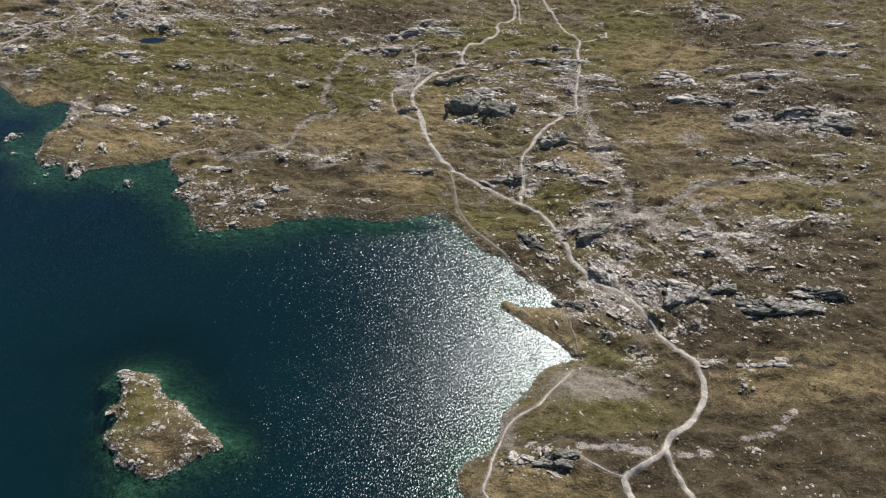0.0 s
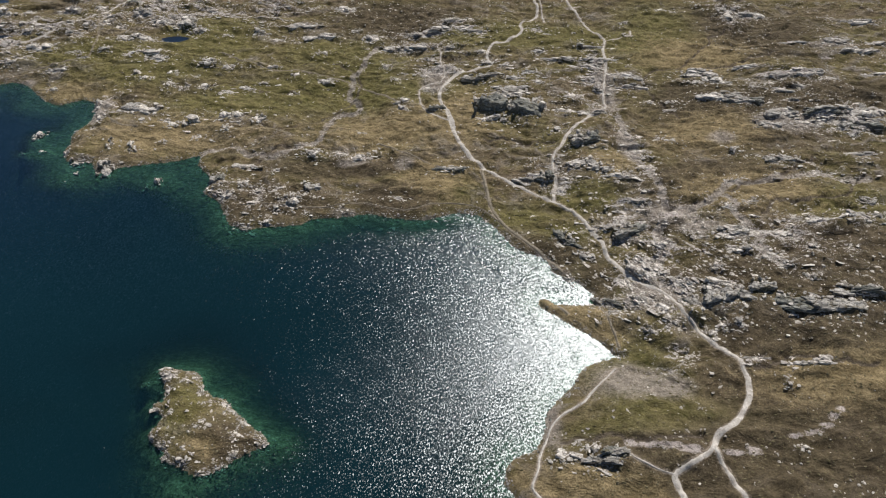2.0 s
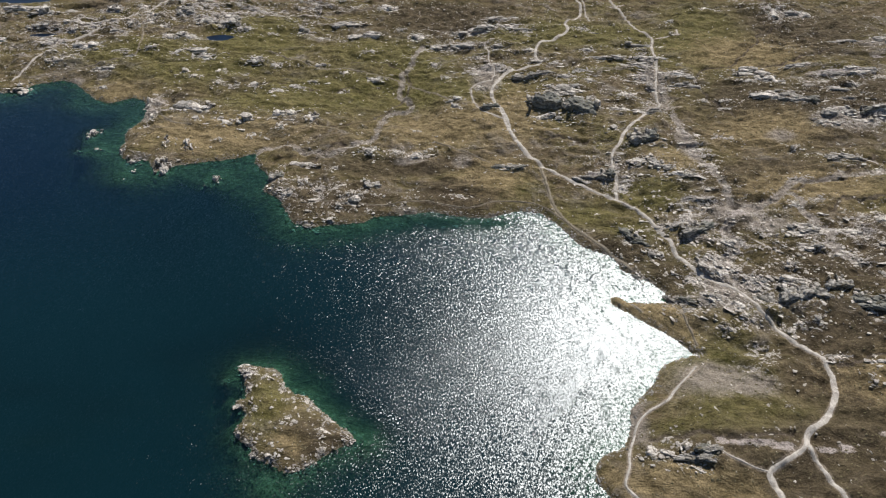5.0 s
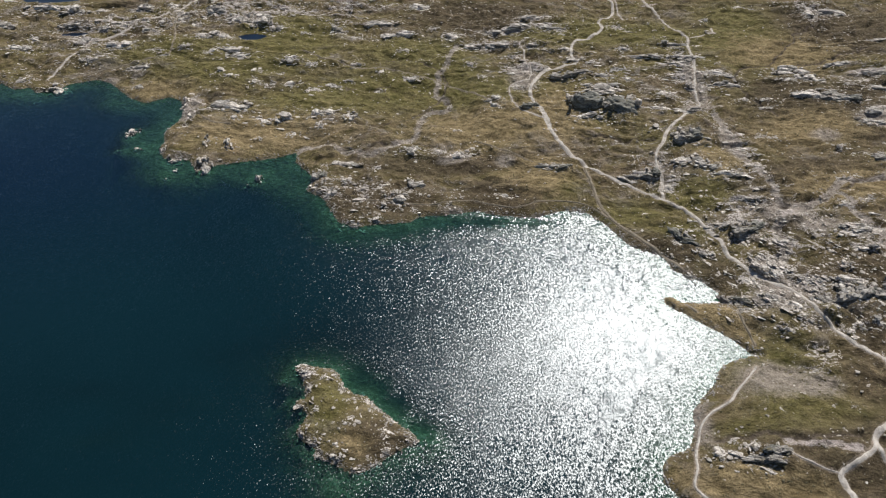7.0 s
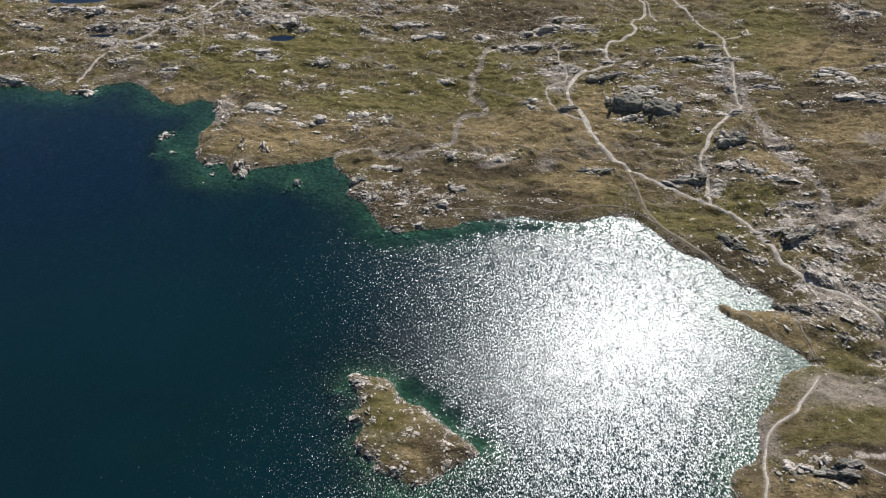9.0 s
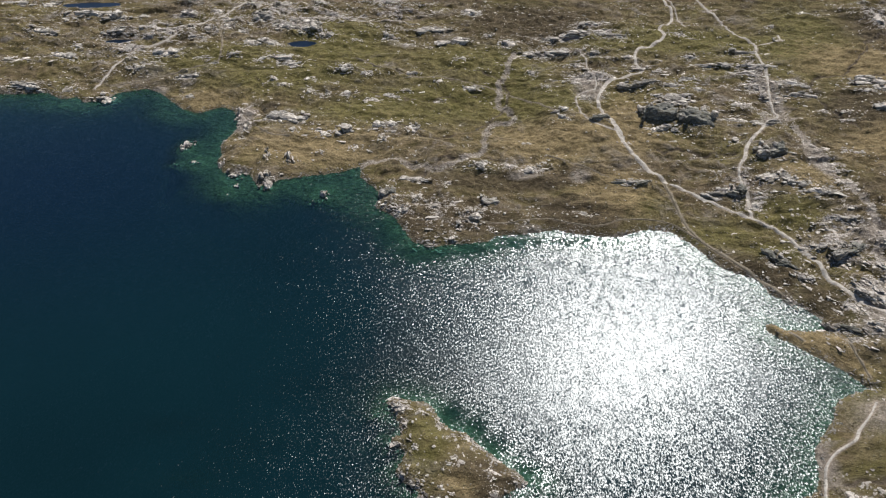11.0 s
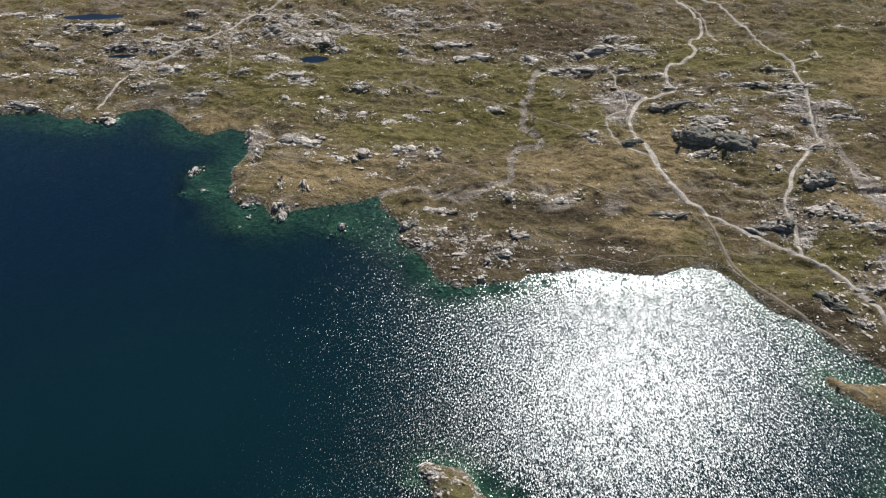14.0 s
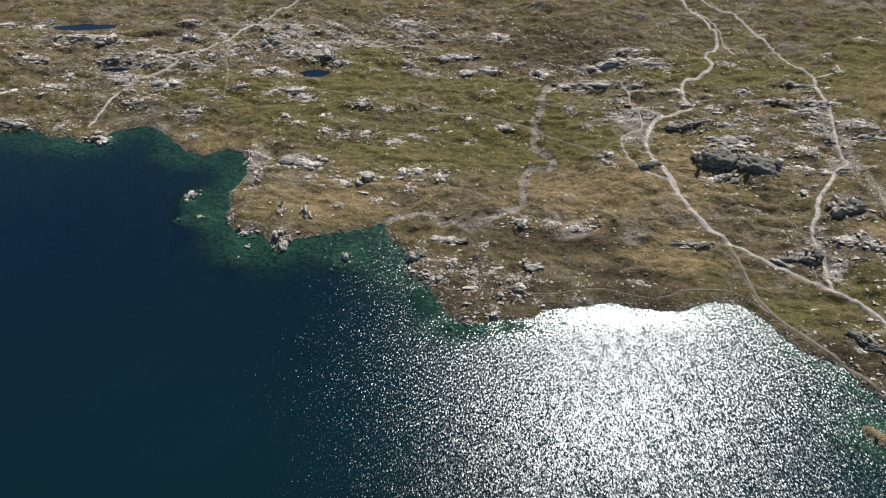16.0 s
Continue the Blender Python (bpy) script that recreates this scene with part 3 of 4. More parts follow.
EAST_FAR = [(71.1, 168.5, 11.9, 2.4), (74.3, 164, 9.8, 3.9), (73.3, 154.8, 15.8, 3.4), (78.9, 150.5, 11.2, -3.4), (49.7, 168.4, 6.5, 2.3), (86.5,
    169.9, 9, 1.2), (96.4, 164.7, 11, 1.2), (105, 165.3, 8.3, 1.7), (107.8, 185.5, 13.5, 1.1), (122.1, 184.5, 10.2, 3.2), (126, 178, 14.6, 1.8),
    (110.8, 142.7, 12.6, 5.1), (106.4, 137.6, 9.9, -3.1), (103.4, 141.5, 7.7, 1.9), (99.3, 144.5, 9.6, -2.3), (87.8, 143.9, 11.2, 3), (82.3, 139.4,
    7.2, 2.9), (79.4, 123.4, 8.8, -2.7), (94, 206.8, 4.3, 8), (103.2, 207.7, 10.6, 3.9), (137, 198.9, 13.5, 2.5), (56.3, 203.6, 3.1, 2.2), (38.4,
    174.6, 8.5, 1.2)]
EAST_FAR_TWO = [(51.3, 136.7, 3.4, 1.5), (54.3, 134.9, 4.4, 1), (58.7, 150.5, 5.8, 1.3), (52.5, 154.5, 3.3, 1.8), (59.5, 153.8, 4.4, 1.3), (91.9,
    156.1, 8.6, 1.4), (89.7, 160.8, 4.4, 1), (97.8, 158.1, 5.2, 1.4), (93.3, 151.1, 4.6, 1.4), (100.2, 125.4, 8, 1.3), (123.5, 163.6, 7.4, 1.3),
    (55.3, 194.8, 2.6, 2.1), (35.8, 149.8, 10.4, 1.7), (50.3, 163.2, 9.4, 1.5), (44.2, 176.8, 7.9, 2), (85.5, 159.3, 3.9, 1.2), (108.2, 161.3, 6.2,
    1.7), (102.6, 133.7, 3, 1.5), (94.3, 140.9, 7.5, 2.2), (68.7, 128.5, 2.7, 1.7), (134.4, 183.5, 7.1, 1.7), (68.6, 163.1, 5.8, 1.5)]
EAST_MID = [(64.1, 116.4, 4.4, 1.3), (39.8, 110.4, 5, 1.3), (35.5, 100.5, 6.4, -3.3), (59.8, 107.1, 2.4, 1.4), (66.1, 108.4, 4.9, 1.1), (74.2, 102.2,
    3.4, 0.9), (78.8, 101, 5, 2), (65.9, 97.5, 14.7, 1.6), (58.3, 97.9, 8.7, 2.6), (57.8, 92.5, 7.3, 1.3), (63, 89.7, 6.2, 1.6), (65.3, 86.9, 3.4,
    1.3), (50.1, 82.9, 7.4, 2.1), (50.4, 79.3, 7.8, -3.9), (58.1, 81.1, 3.5, -2.9), (64.3, 76.5, 8, -3.2), (68.5, 74.8, 11.3, -3.5), (76.6, 78.3, 9,
    -2.3), (69.1, 83.2, 3.1, 1.7), (74, 93.2, 2.7, 1.2), (82.4, 92.5, 2.1, 1.2), (89, 102.2, 7.1, 2.9)]
JOINTED = [(94.3, 103.7, 4, 1.6), (94.5, 108.1, 5.4, 1.7), (51.2, 88, 3, 1.8), (34.5, 90.2, 5.3, 3.2), (37.5, 87.5, 4.7, 2.9), (37.9, 91.7, 4, 2.7),
    (31.4, 87.3, 3.4, 2.1), (43.7, 83.9, 4.7, 2.4), (44, 79.4, 5.1, 2.8), (37.4, 78.1, 4.5, 2.3), (33.4, 80.6, 4.5, 2.3), (38.8, 75, 4.2, 2), (45.4,
    72.5, 2.8, 1.6), (48.6, 73.1, 2.8, 1.1), (51.7, 73.4, 2.8, 1.5), (20.6, 101.1, 5.5, -2.5), (24.4, 95.6, 4, 2.1), (27, 78.6, 3.7, 1.5), (33.2,
    73.2, 3.7, 1.2), (29, 103.4, 5.6, 1.7), (27.1, 81.8, 5, -1.8), (41.5, 96, 3.6, 2.2), (43.3, 72.8, 1.7, 1.1), (20, 89.3, 3.1, -1.5)]
SOUTH = [(17.4, 47.7, 3, 2.3), (20.6, 46.4, 3.4, -1.9), (12.6, 46.8, 5.8, 2.1), (18.6, 45.2, 4.6, -2.3), (37.8, 55, 0.7, 0.6), (53.2, 47.1, 1.4, 1.2),
    (60.8, 63.2, 7.6, 1.3), (52, 65.5, 5, 1), (55.9, 59.6, 1.2, 1.7), (14.5, 49.1, 2.1, 0.8), (35.5, 63.2, 1.2, 0.9)]
ISLE = [(-63.7, 65.6, 3.8, 1.3), (-57.3, 64.5, 1.5, 1.2), (-55.2, 61.8, 1.2, 1.7), (-58.7, 63.6, 2, 1), (-61.4, 61.7, 1.5, 1.2), (-50.2, 58.5, 1.9,
    1.2), (-48.8, 57, 2.3, 1.2), (-45.6, 55, 1.8, 1.1), (-40.5, 50.4, 2.2, 1.3), (-42.4, 51.9, 2.2, 1.3), (-61.4, 52.3, 1.7, 1.4), (-59.4, 50.7, 1.9,
    1.2), (-62.8, 58, 1.7, 0.7), (-59.8, 56.9, 1.7, 1), (-54.5, 49.6, 2.3, 1.1), (-54.4, 47.7, 1.8, 1.4), (-50.7, 45.1, 2.2, 0.9), (-47.5, 46.1, 1.8,
    0.9), (-46.2, 48.9, 1.8, 1.1), (-46.6, 52.4, 1.4, 1.1), (-53.5, 53.4, 1.6, 1), (-57.9, 47.9, 1.6, 0.9), (-54, 58.6, 1.9, 0.9)]
NORTH_FAR = [(-101.4, 234, 4.1, 2.7), (-86.7, 186.9, 4.8, 1.8), (-79.4, 183.8, 3.3, 2.2), (-92.2, 173.9, 3.2, 1.8), (-85.3, 172.4, 3.5, 1.7), (-76.4,
    169, 4.1, 2), (-70.6, 171.7, 5.1, 1.7), (-97.5, 181.4, 4, 1.8), (-96.6, 210.5, 6.2, 4.1), (-73.4, 207.8, 6.8, 3.2), (-67.3, 204.6, 5.1, 2),
    (-60.1, 212.3, 10.2, 2), (-51.7, 203.4, 11.8, 2.4), (-44.1, 223.8, 8.5, 3.4), (-32.9, 199.8, 5.8, 2.7), (-26, 194.3, 7.6, 2.7), (-18.1, 193.2,
    9.6, 2.7), (-55.9, 178.5, 2.8, 2.5), (-46.7, 175.3, 4.5, 2.1), (-26.6, 181.4, 3.6, 2.2), (-23.4, 172.3, 3.1, 1.7), (-20.2, 159.2, 4.9, 2.3),
    (-63.4, 154.3, 4.1, 2.8)]
WEST_FAR_TWO = [(-191.5, 228.7, 20.1, 5), (-177.7, 227.6, 9.8, 3.4), (-199.8, 215.5, 10.8, 3.4), (-186.7, 200.5, 10.1, 3.2), (-185, 207.2, 4.2, 2.3),
    (-192.1, 183.3, 11, 3.2), (-176.9, 181.2, 5.1, 2.1), (-151, 199.1, 7.2, 3), (-173.5, 214, 9.3, 2.3), (-162.5, 216.7, 4.6, 2.3), (-201.3, 198.1,
    9.4, 2.4), (-142.6, 209.7, 6.5, 1.7), (-136.9, 195.8, 6.1, 1.6), (-163.2, 175.6, 8.8, 4.4), (-167.9, 170.4, 3.2, 1.6), (-133.2, 218.2, 5.3, 3.1),
    (-125.9, 196.3, 5.2, 2), (-137.6, 186.2, 5.9, 1.6), (-153.5, 240.3, 9.8, 2.4), (-220.8, 239.1, 13.7, 3.8), (-208.7, 239.2, 8, 4.3), (-157.8,
    190.2, 6.3, 2.5), (-154.2, 228.5, 7.1, 2.4), (-120.1, 222, 6.6, 3.1)]
MID_FAR = [(-128.7, 234.6, 5.6, 2.8), (-115.9, 233.3, 6.8, 2.7), (-109.1, 222, 5.2, 2.2), (-114.7, 204.2, 8.2, 2.9), (-107.1, 192.4, 5.8, 1.9),
    (-103.9, 188.9, 4.9, 1.5), (-104, 221.5, 5.6, 3), (-78.8, 236, 11.2, 3.6), (-84.7, 205.5, 4, 2), (-116.4, 193.1, 3.9, 2), (-89.5, 179.7, 2.9,
    1.4), (-49.4, 191.5, 4.9, 1.5), (-39.4, 207.2, 4, 1.6), (-6.3, 177.7, 3.6, 1.5), (-3.3, 211, 10.4, 2.5), (4.2, 202.9, 8.1, 2), (25.6, 201.7, 5.5,
    2.1), (24, 185.6, 4.7, 2), (30, 178.9, 11.6, 1), (41.2, 187.6, 9, 1.6), (49.4, 167.1, 9.7, 2.7), (73.9, 214.1, 7.2, 1.9), (-13.5, 184.2, 4.8,
    1.9)]


# ---------- terrain ----------
def lattice(i, j, seed):
    h = (i * 374761393 + j * 668265263 + seed * 974711) & 0x7FFFFFFF
    h = ((h ^ (h >> 13)) * 1274126177) & 0x7FFFFFFF
    return ((h ^ (h >> 16)) & 0xFFFF) / 65535.0


def vnoise(x, y, seed=0):
    i, j = np.floor(x).astype(np.int64), np.floor(y).astype(np.int64)
    u, v = x - i, y - j
    u, v = u * u * (3 - 2 * u), v * v * (3 - 2 * v)
    a = lattice(i, j, seed) * (1 - u) + lattice(i + 1, j, seed) * u
    b = lattice(i, j + 1, seed) * (1 - u) + lattice(i + 1, j + 1, seed) * u
    return a * (1 - v) + b * v


def fbm(x, y, seed=0, octaves=4, gain=0.5):
    total, amp, norm = 0.0, 1.0, 0.0
    for k in range(octaves):
        total, norm = total + amp * (vnoise(x, y, seed + k * 17) - 0.5), norm + amp
        x, y, amp = x * 2.03 + 11.3, y * 2.03 - 7.7, amp * gain
    return total / norm


def spline(points, step):
    """A Catmull-Rom line through the points, resampled at even steps."""
    p = np.array([points[0], *points, points[-1]], float)
    out = []
    for a, b, c, d in zip(p, p[1:], p[2:], p[3:]):
        n = max(2, int(np.linalg.norm(c - b) / step * 1.5))
        for u in np.arange(n) / n:
            out.append(0.5 * ((2 * b) + (c - a) * u + (2 * a - 5 * b + 4 * c - d) * u**2 + (3 * b - a - 3 * c + d) * u**3))
    out = np.array(out + [p[-1]])
    run = np.r_[0, np.cumsum(np.linalg.norm(np.diff(out, axis=0), axis=1))]
    s = np.linspace(0, run[-1], max(3, int(run[-1] / step)))
    return np.stack([np.interp(s, run, out[:, 0]), np.interp(s, run, out[:, 1])], 1)


STEP = 0.5
X0, X1, Y0, Y1 = -262.0, 196.0, 30.0, 300.0
far = np.array([15, 35, 70, 130, 230, 400, 700, 1200, 2000, 3000.0])
xs = np.r_[(X0 - far)[::-1], np.arange(X0, X1 + 0.01, STEP), X1 + far]
ys = np.r_[(Y0 - far)[::-1], np.arange(Y0, Y1 + 0.01, STEP), Y1 + far]
GX, GY = np.meshgrid(xs, ys)


def smooth(a, lo, hi):
    t = np.clip((a - lo) / (hi - lo), 0, 1)
    return t * t * (3 - 2 * t)


def stamp(line, reach):
    """Distance from each ground point to a line, up to a reach."""
    d = np.full(GX.shape, reach)
    for x, y in line:
        a, b = np.searchsorted(xs, (x - reach, x + reach))
        c, e = np.searchsorted(ys, (y - reach, y + reach))
        w = d[c:e, a:b]
        np.minimum(w, np.hypot(GX[c:e, a:b] - x, GY[c:e, a:b] - y), out=w)
    return d


def inside(loop):
    hit = np.zeros(GX.shape, bool)
    for (x1, y1), (x2, y2) in zip(loop, np.roll(loop, -1, axis=0)):
        rows = ((ys >= min(y1, y2)) & (ys < max(y1, y2))).nonzero()[0]
        if len(rows):
            cut = x1 + (ys[rows] - y1) * (x2 - x1) / (y2 - y1)
            hit[rows] ^= GX[rows] < cut[:, None]
    return hit


def bumps_at(x_at, y_at, zone, power=2.0):
    out = np.zeros(x_at.shape)
    for x, y, rx, ry in zone:
        q = ((x_at - x) / rx) ** 2 + ((y_at - y) / ry) ** 2
        out = np.maximum(out, np.exp(-(q ** (power / 2)) * 0.8))
    return out


def bumps(zone, power=2.0):
    return bumps_at(GX, GY, zone, power)


mainland = np.array(SHORE_WEST + SHORE_NORTH + SHORE_EAST, float)
isle = np.array(ISLAND, float)
lake = inside(mainland) & ~inside(isle)
REACH = 40.0
away = np.minimum(stamp(spline(SHORE_WEST[2:] + SHORE_NORTH + SHORE_EAST[:-2], 0.8), REACH), stamp(spline(ISLAND + ISLAND[:1], 0.8), REACH))
sd = np.where(lake, -away, away)
sd = sd + 0.9 * fbm(GX / 2.2, GY / 2.2, 5, 4, 0.6) * smooth(12 - away, 0, 8)

control = np.array(HEIGHTS_NEAR + HEIGHTS_FAR)
weight, total = 0.0, 0.0
for x, y, z in control:
    w = 1 / ((GX - x) ** 2 + (GY - y) ** 2 + 60) ** 1.5
    weight, total = weight + w, total + w * z
base = total / weight

scree, green, heath, gold = (bumps(z) for z in (ZONE_SCREE, ZONE_GREEN, ZONE_HEATH, ZONE_GOLD))
grey = bumps(GREY_SOIL, 3)
brook = np.zeros(GX.shape)
for points in STREAMS:
    run = spline(points, 0.5)
    run = run + np.stack([fbm(run[:, 0] / 4, run[:, 1] / 4, 14, 3), fbm(run[:, 0] / 4, run[:, 1] / 4, 16, 3)], 1) * 4.0
    brook = np.maximum(brook, 1 - smooth(stamp(run, 3.0), 0.3, 1.7))
grey = np.maximum(grey, brook * 0.95)
OUTCROPS = NORTH_FAR + WEST_FAR_TWO + MID_FAR + WEST_FAR + WEST + HEADLAND + NORTH_MID + CRAG + EAST_FAR + EAST_FAR_TWO + EAST_MID + JOINTED + SOUTH
near_rock, mound = np.zeros(GX.shape), np.zeros(GX.shape)
for x, y, wide, tall in OUTCROPS + ISLE + SHORE_ROCKS:
    reach = wide * 1.4 + 2.5
    a, b = np.searchsorted(xs, (x - reach, x + reach))
    c, e = np.searchsorted(ys, (y - reach, y + reach))
    q = ((GX[c:e, a:b] - x) / (wide * 0.62 + 0.4)) ** 2 + ((GY[c:e, a:b] - y) / (abs(tall) * 0.7 + 0.6)) ** 2
    near_rock[c:e, a:b] = np.maximum(near_rock[c:e, a:b], np.exp(-q))
    mound[c:e, a:b] = np.maximum(mound[c:e, a:b], np.exp(-q * 0.6) * min(abs(tall), 4.0) * 0.22)

trodden, lines = np.zeros(GX.shape), {}
for name, half, kind, points in TRAILS:
    lines[name] = spline(points, 0.4)
    d = stamp(lines[name], half + 2.5)
    trodden = np.maximum(trodden, 1 - smooth(d, half * 0.6, half + (0.55 if kind == "dust" else 0.3)))

slope = np.where(bumps([(38, 85, 16, 15)]) > 0.35, 0.8, 0.12)
U, V = GX * np.cos(slope) - GY * np.sin(slope), GX * np.sin(slope) + GY * np.cos(slope)
ridge = 1 - 3.2 * np.abs(fbm(U / 13, V / 3.4, 51, 5, 0.58))
stony_slopes = bumps([(75, 118, 40, 18), (20, 205, 30, 12), (-20, 215, 25, 12), (-120, 215, 45, 20)])
patchy = fbm(GX / 34, GY / 20, 55, 3)
bare = smooth(ridge + 0.34 * scree + 0.16 * stony_slopes + 0.9 * patchy - 0.55 * gold - 0.3 * green - 0.3 * heath, 0.98, 1.35)
rolling = 5.0 * fbm(GX / 24, GY / 12, 21, 4, 0.5) + 4.5 * np.abs(fbm(U / 14, V / 5, 33, 4, 0.55)) - 0.55
rough = 2.8 * fbm(GX / 4.2, GY / 3.2, 41, 5, 0.56) + 0.4 * fbm(GX / 1.2, GY / 1.0, 43, 2, 0.7)
calm = 1 - 0.85 * trodden
land = base * (1 - np.exp(-np.maximum(sd, 0) / (1.5 + 2.4 * base))) + smooth(sd, 0.5, 9) * rolling * 0.8 + smooth(sd, -0.5, 4.0) * rough * calm * (0.7 + 0.5 * scree - 0.35 * gold)
land = land + 0.55 * bare * smooth(sd, 0.5, 3) * calm * (0.6 + 1.6 * fbm(U / 3, V / 0.9, 57, 3, 0.6)) + 0.08 + mound * smooth(sd, 0, 3) * calm + 0.35 * smooth(sd, 0, 1.2)
depth = 0.25 * np.maximum(-sd, 0) + 0.018 * np.maximum(-sd, 0) ** 2
depth = np.minimum(depth + 0.5 * np.maximum(-sd, 0) * bumps([(-67, 58, 6, 11)]) + 0.22 * np.maximum(-sd, 0) * bumps([(-53, 57, 20, 18)], 4), 9)
for x, y, rx, ry, top in SHOALS:
    q = np.exp(-((GX - x) / rx) ** 2 - ((GY - y) / ry) ** 2)
    depth = depth * (1 - q) + np.minimum(depth, top * 0.33) * q
for x, y, wide, tall in SHORE_ROCKS:
    q = np.exp(-(((GX - x) ** 2 + (GY - y) ** 2) / (wide * 0.7 + 0.8) ** 2))
    depth = depth * (1 - q) + np.minimum(depth, 0.25) * q
depth = np.clip(depth, 0, 9) + 0.3 * fbm(GX / 3, GY / 2, 61, 4, 0.6) * smooth(-sd, 0, 3)
gully = np.zeros(GX.shape)
for points in GULLIES:
    run = spline(points, 0.5)
    run = run + np.stack([fbm(run[:, 0] / 3, run[:, 1] / 3, 64, 3), fbm(run[:, 0] / 3, run[:, 1] / 3, 66, 3)], 1) * 3.5
    gully = np.maximum(gully, 1 - smooth(stamp(run, 2.0), 0.1, 0.8))
land = land - 0.3 * brook * smooth(sd, 0.5, 2) - 0.5 * gully * smooth(sd, 0.5, 2)
GZ = np.where(sd > 0, land, -np.maximum(depth, 0.02) - 0.05)
for x, y, rx, ry, level in PONDS:
    q = np.sqrt(((GX - x) / rx) ** 2 + ((GY - y) / ry) ** 2) + 0.45 * fbm(GX / 3, GY / 1.6, 71, 3)
    GZ = np.where(q < 2.8, np.where(q < 1.0, level - 0.35 * smooth(1.0 - q, 0, 0.25), level + np.maximum(GZ - level, 0.2) * smooth(q, 0.98, 2.8) + 0.06), GZ)


def height(x, y):
    """The ground's height at points of the plan."""
    x, y = np.asarray(x, float), np.asarray(y, float)
    i, j = np.clip(np.searchsorted(xs, x) - 1, 0, len(xs) - 2), np.clip(np.searchsorted(ys, y) - 1, 0, len(ys) - 2)
    u, v = (x - xs[i]) / (xs[i + 1] - xs[i]), (y - ys[j]) / (ys[j + 1] - ys[j])
    return (GZ[j, i] * (1 - u) + GZ[j, i + 1] * u) * (1 - v) + (GZ[j + 1, i] * (1 - u) + GZ[j + 1, i + 1] * u) * v


def sample(field, x, y):
    return field[np.clip(np.searchsorted(ys, y), 0, len(ys) - 1), np.clip(np.searchsorted(xs, x), 0, len(xs) - 1)]


def mesh_of(name, verts, faces, material, smooth_faces=False):
    """A mesh from arrays of corners and of faces that all have the same number of corners."""
    verts, faces = np.asarray(verts, np.float32), np.asarray(faces, np.int32)
    me = bpy.data.meshes.new(name)
    n, k = faces.shape
    me.vertices.add(len(verts))
    me.vertices.foreach_set("co", verts.ravel())
    me.loops.add(n * k)
    me.loops.foreach_set("vertex_index", faces.ravel())
    me.polygons.add(n)
    me.polygons.foreach_set("loop_start", np.arange(0, n * k, k, dtype=np.int32))
    me.polygons.foreach_set("use_smooth", np.full(n, smooth_faces))
    me.update(calc_edges=True)
    me.validate()
    me.materials.append(material)
    return me


def sheet(rows, cols):
    i = np.arange(rows * cols).reshape(rows, cols)
    return np.stack([i[:-1, :-1], i[:-1, 1:], i[1:, 1:], i[1:, :-1]], -1).reshape(-1, 4)


def float_attribute(me, name, values):
    me.attributes.new(name, "FLOAT", "POINT").data.foreach_set("value", np.ascontiguousarray(values, np.float32).ravel())


me = mesh_of("ground", np.stack([GX, GY, GZ], -1).reshape(-1, 3), sheet(*GX.shape), TURF, True)
stony = np.clip(0.4 * brook + bare * 0.6 + scree * 0.34 + 0.5 * near_rock + 0.35 * smooth(1.5 - np.abs(sd), 0, 1.5), 0, 1.3)
cover = np.stack([stony, green, np.maximum(heath, 0), np.ones_like(green)], -1)
me.attributes.new("cover", "FLOAT_COLOR", "POINT").data.foreach_set("color", np.ascontiguousarray(cover, np.float32).ravel())
float_attribute(me, "gold", gold)
float_attribute(me, "grey", grey)
float_attribute(me, "scar", bumps(SCARS, 2.5) * smooth(sd, 0, 1))
float_attribute(me, "gully", gully)
float_attribute(me, "worn", trodden)
float_attribute(me, "bed", smooth(-sd, -0.3, 0.4))
tagged(new("ground", me), "olive and brown alpine turf with stony patches round a lake", "ground", kind="structure")

# ---------- water ----------
wx, wy = np.r_[-420.0, np.arange(-300, 40, 1.25), 60], np.r_[-160.0, -60, 0, np.arange(25, 190, 1.25)]
WX, WY = np.meshgrid(wx, wy)
me = mesh_of("lake", np.stack([WX, WY, np.zeros_like(WX)], -1).reshape(-1, 3), sheet(*WX.shape), LAKE, True)
float_attribute(me, "thick", 1 - np.exp(-np.maximum(-height(WX, WY), 0) / 2.9))
float_attribute(me, "lee", np.maximum(bumps_at(WX, WY, LEE), 0.8 * bumps_at(WX, WY, [(-185, 120, 85, 60)], 3)))
float_attribute(me, "fetch", smooth(WY, 52, 100))
# where the water's colour takes on the painted far blue
float_attribute(me, "far_blue", np.exp(-((WX + 165) / 70) ** 2 - ((WY - 135) / 42) ** 2))
tagged(new("lake", me), "dark blue-green mountain lake rippled by wind and glittering", "lake", kind="structure")
for x, y, rx, ry, level in PONDS:
    ring = np.linspace(0, 2 * np.pi, 33)[:-1]
    rim = np.stack([x + np.cos(ring) * rx * 1.25, y + np.sin(ring) * ry * 1.25, np.full(32, level - 0.03)], 1)
    hub = np.array([[x, y, level - 0.03]])
    me = mesh_of("pond", np.r_[rim, hub], np.stack([np.arange(32), (np.arange(32) + 1) % 32, np.full(32, 32)], 1), POND, True)
    float_attribute(me, "thick", np.full(33, 0.8))
    tagged(new("pond", me), "small still pond reflecting blue sky among rocks", "pond", kind="structure")

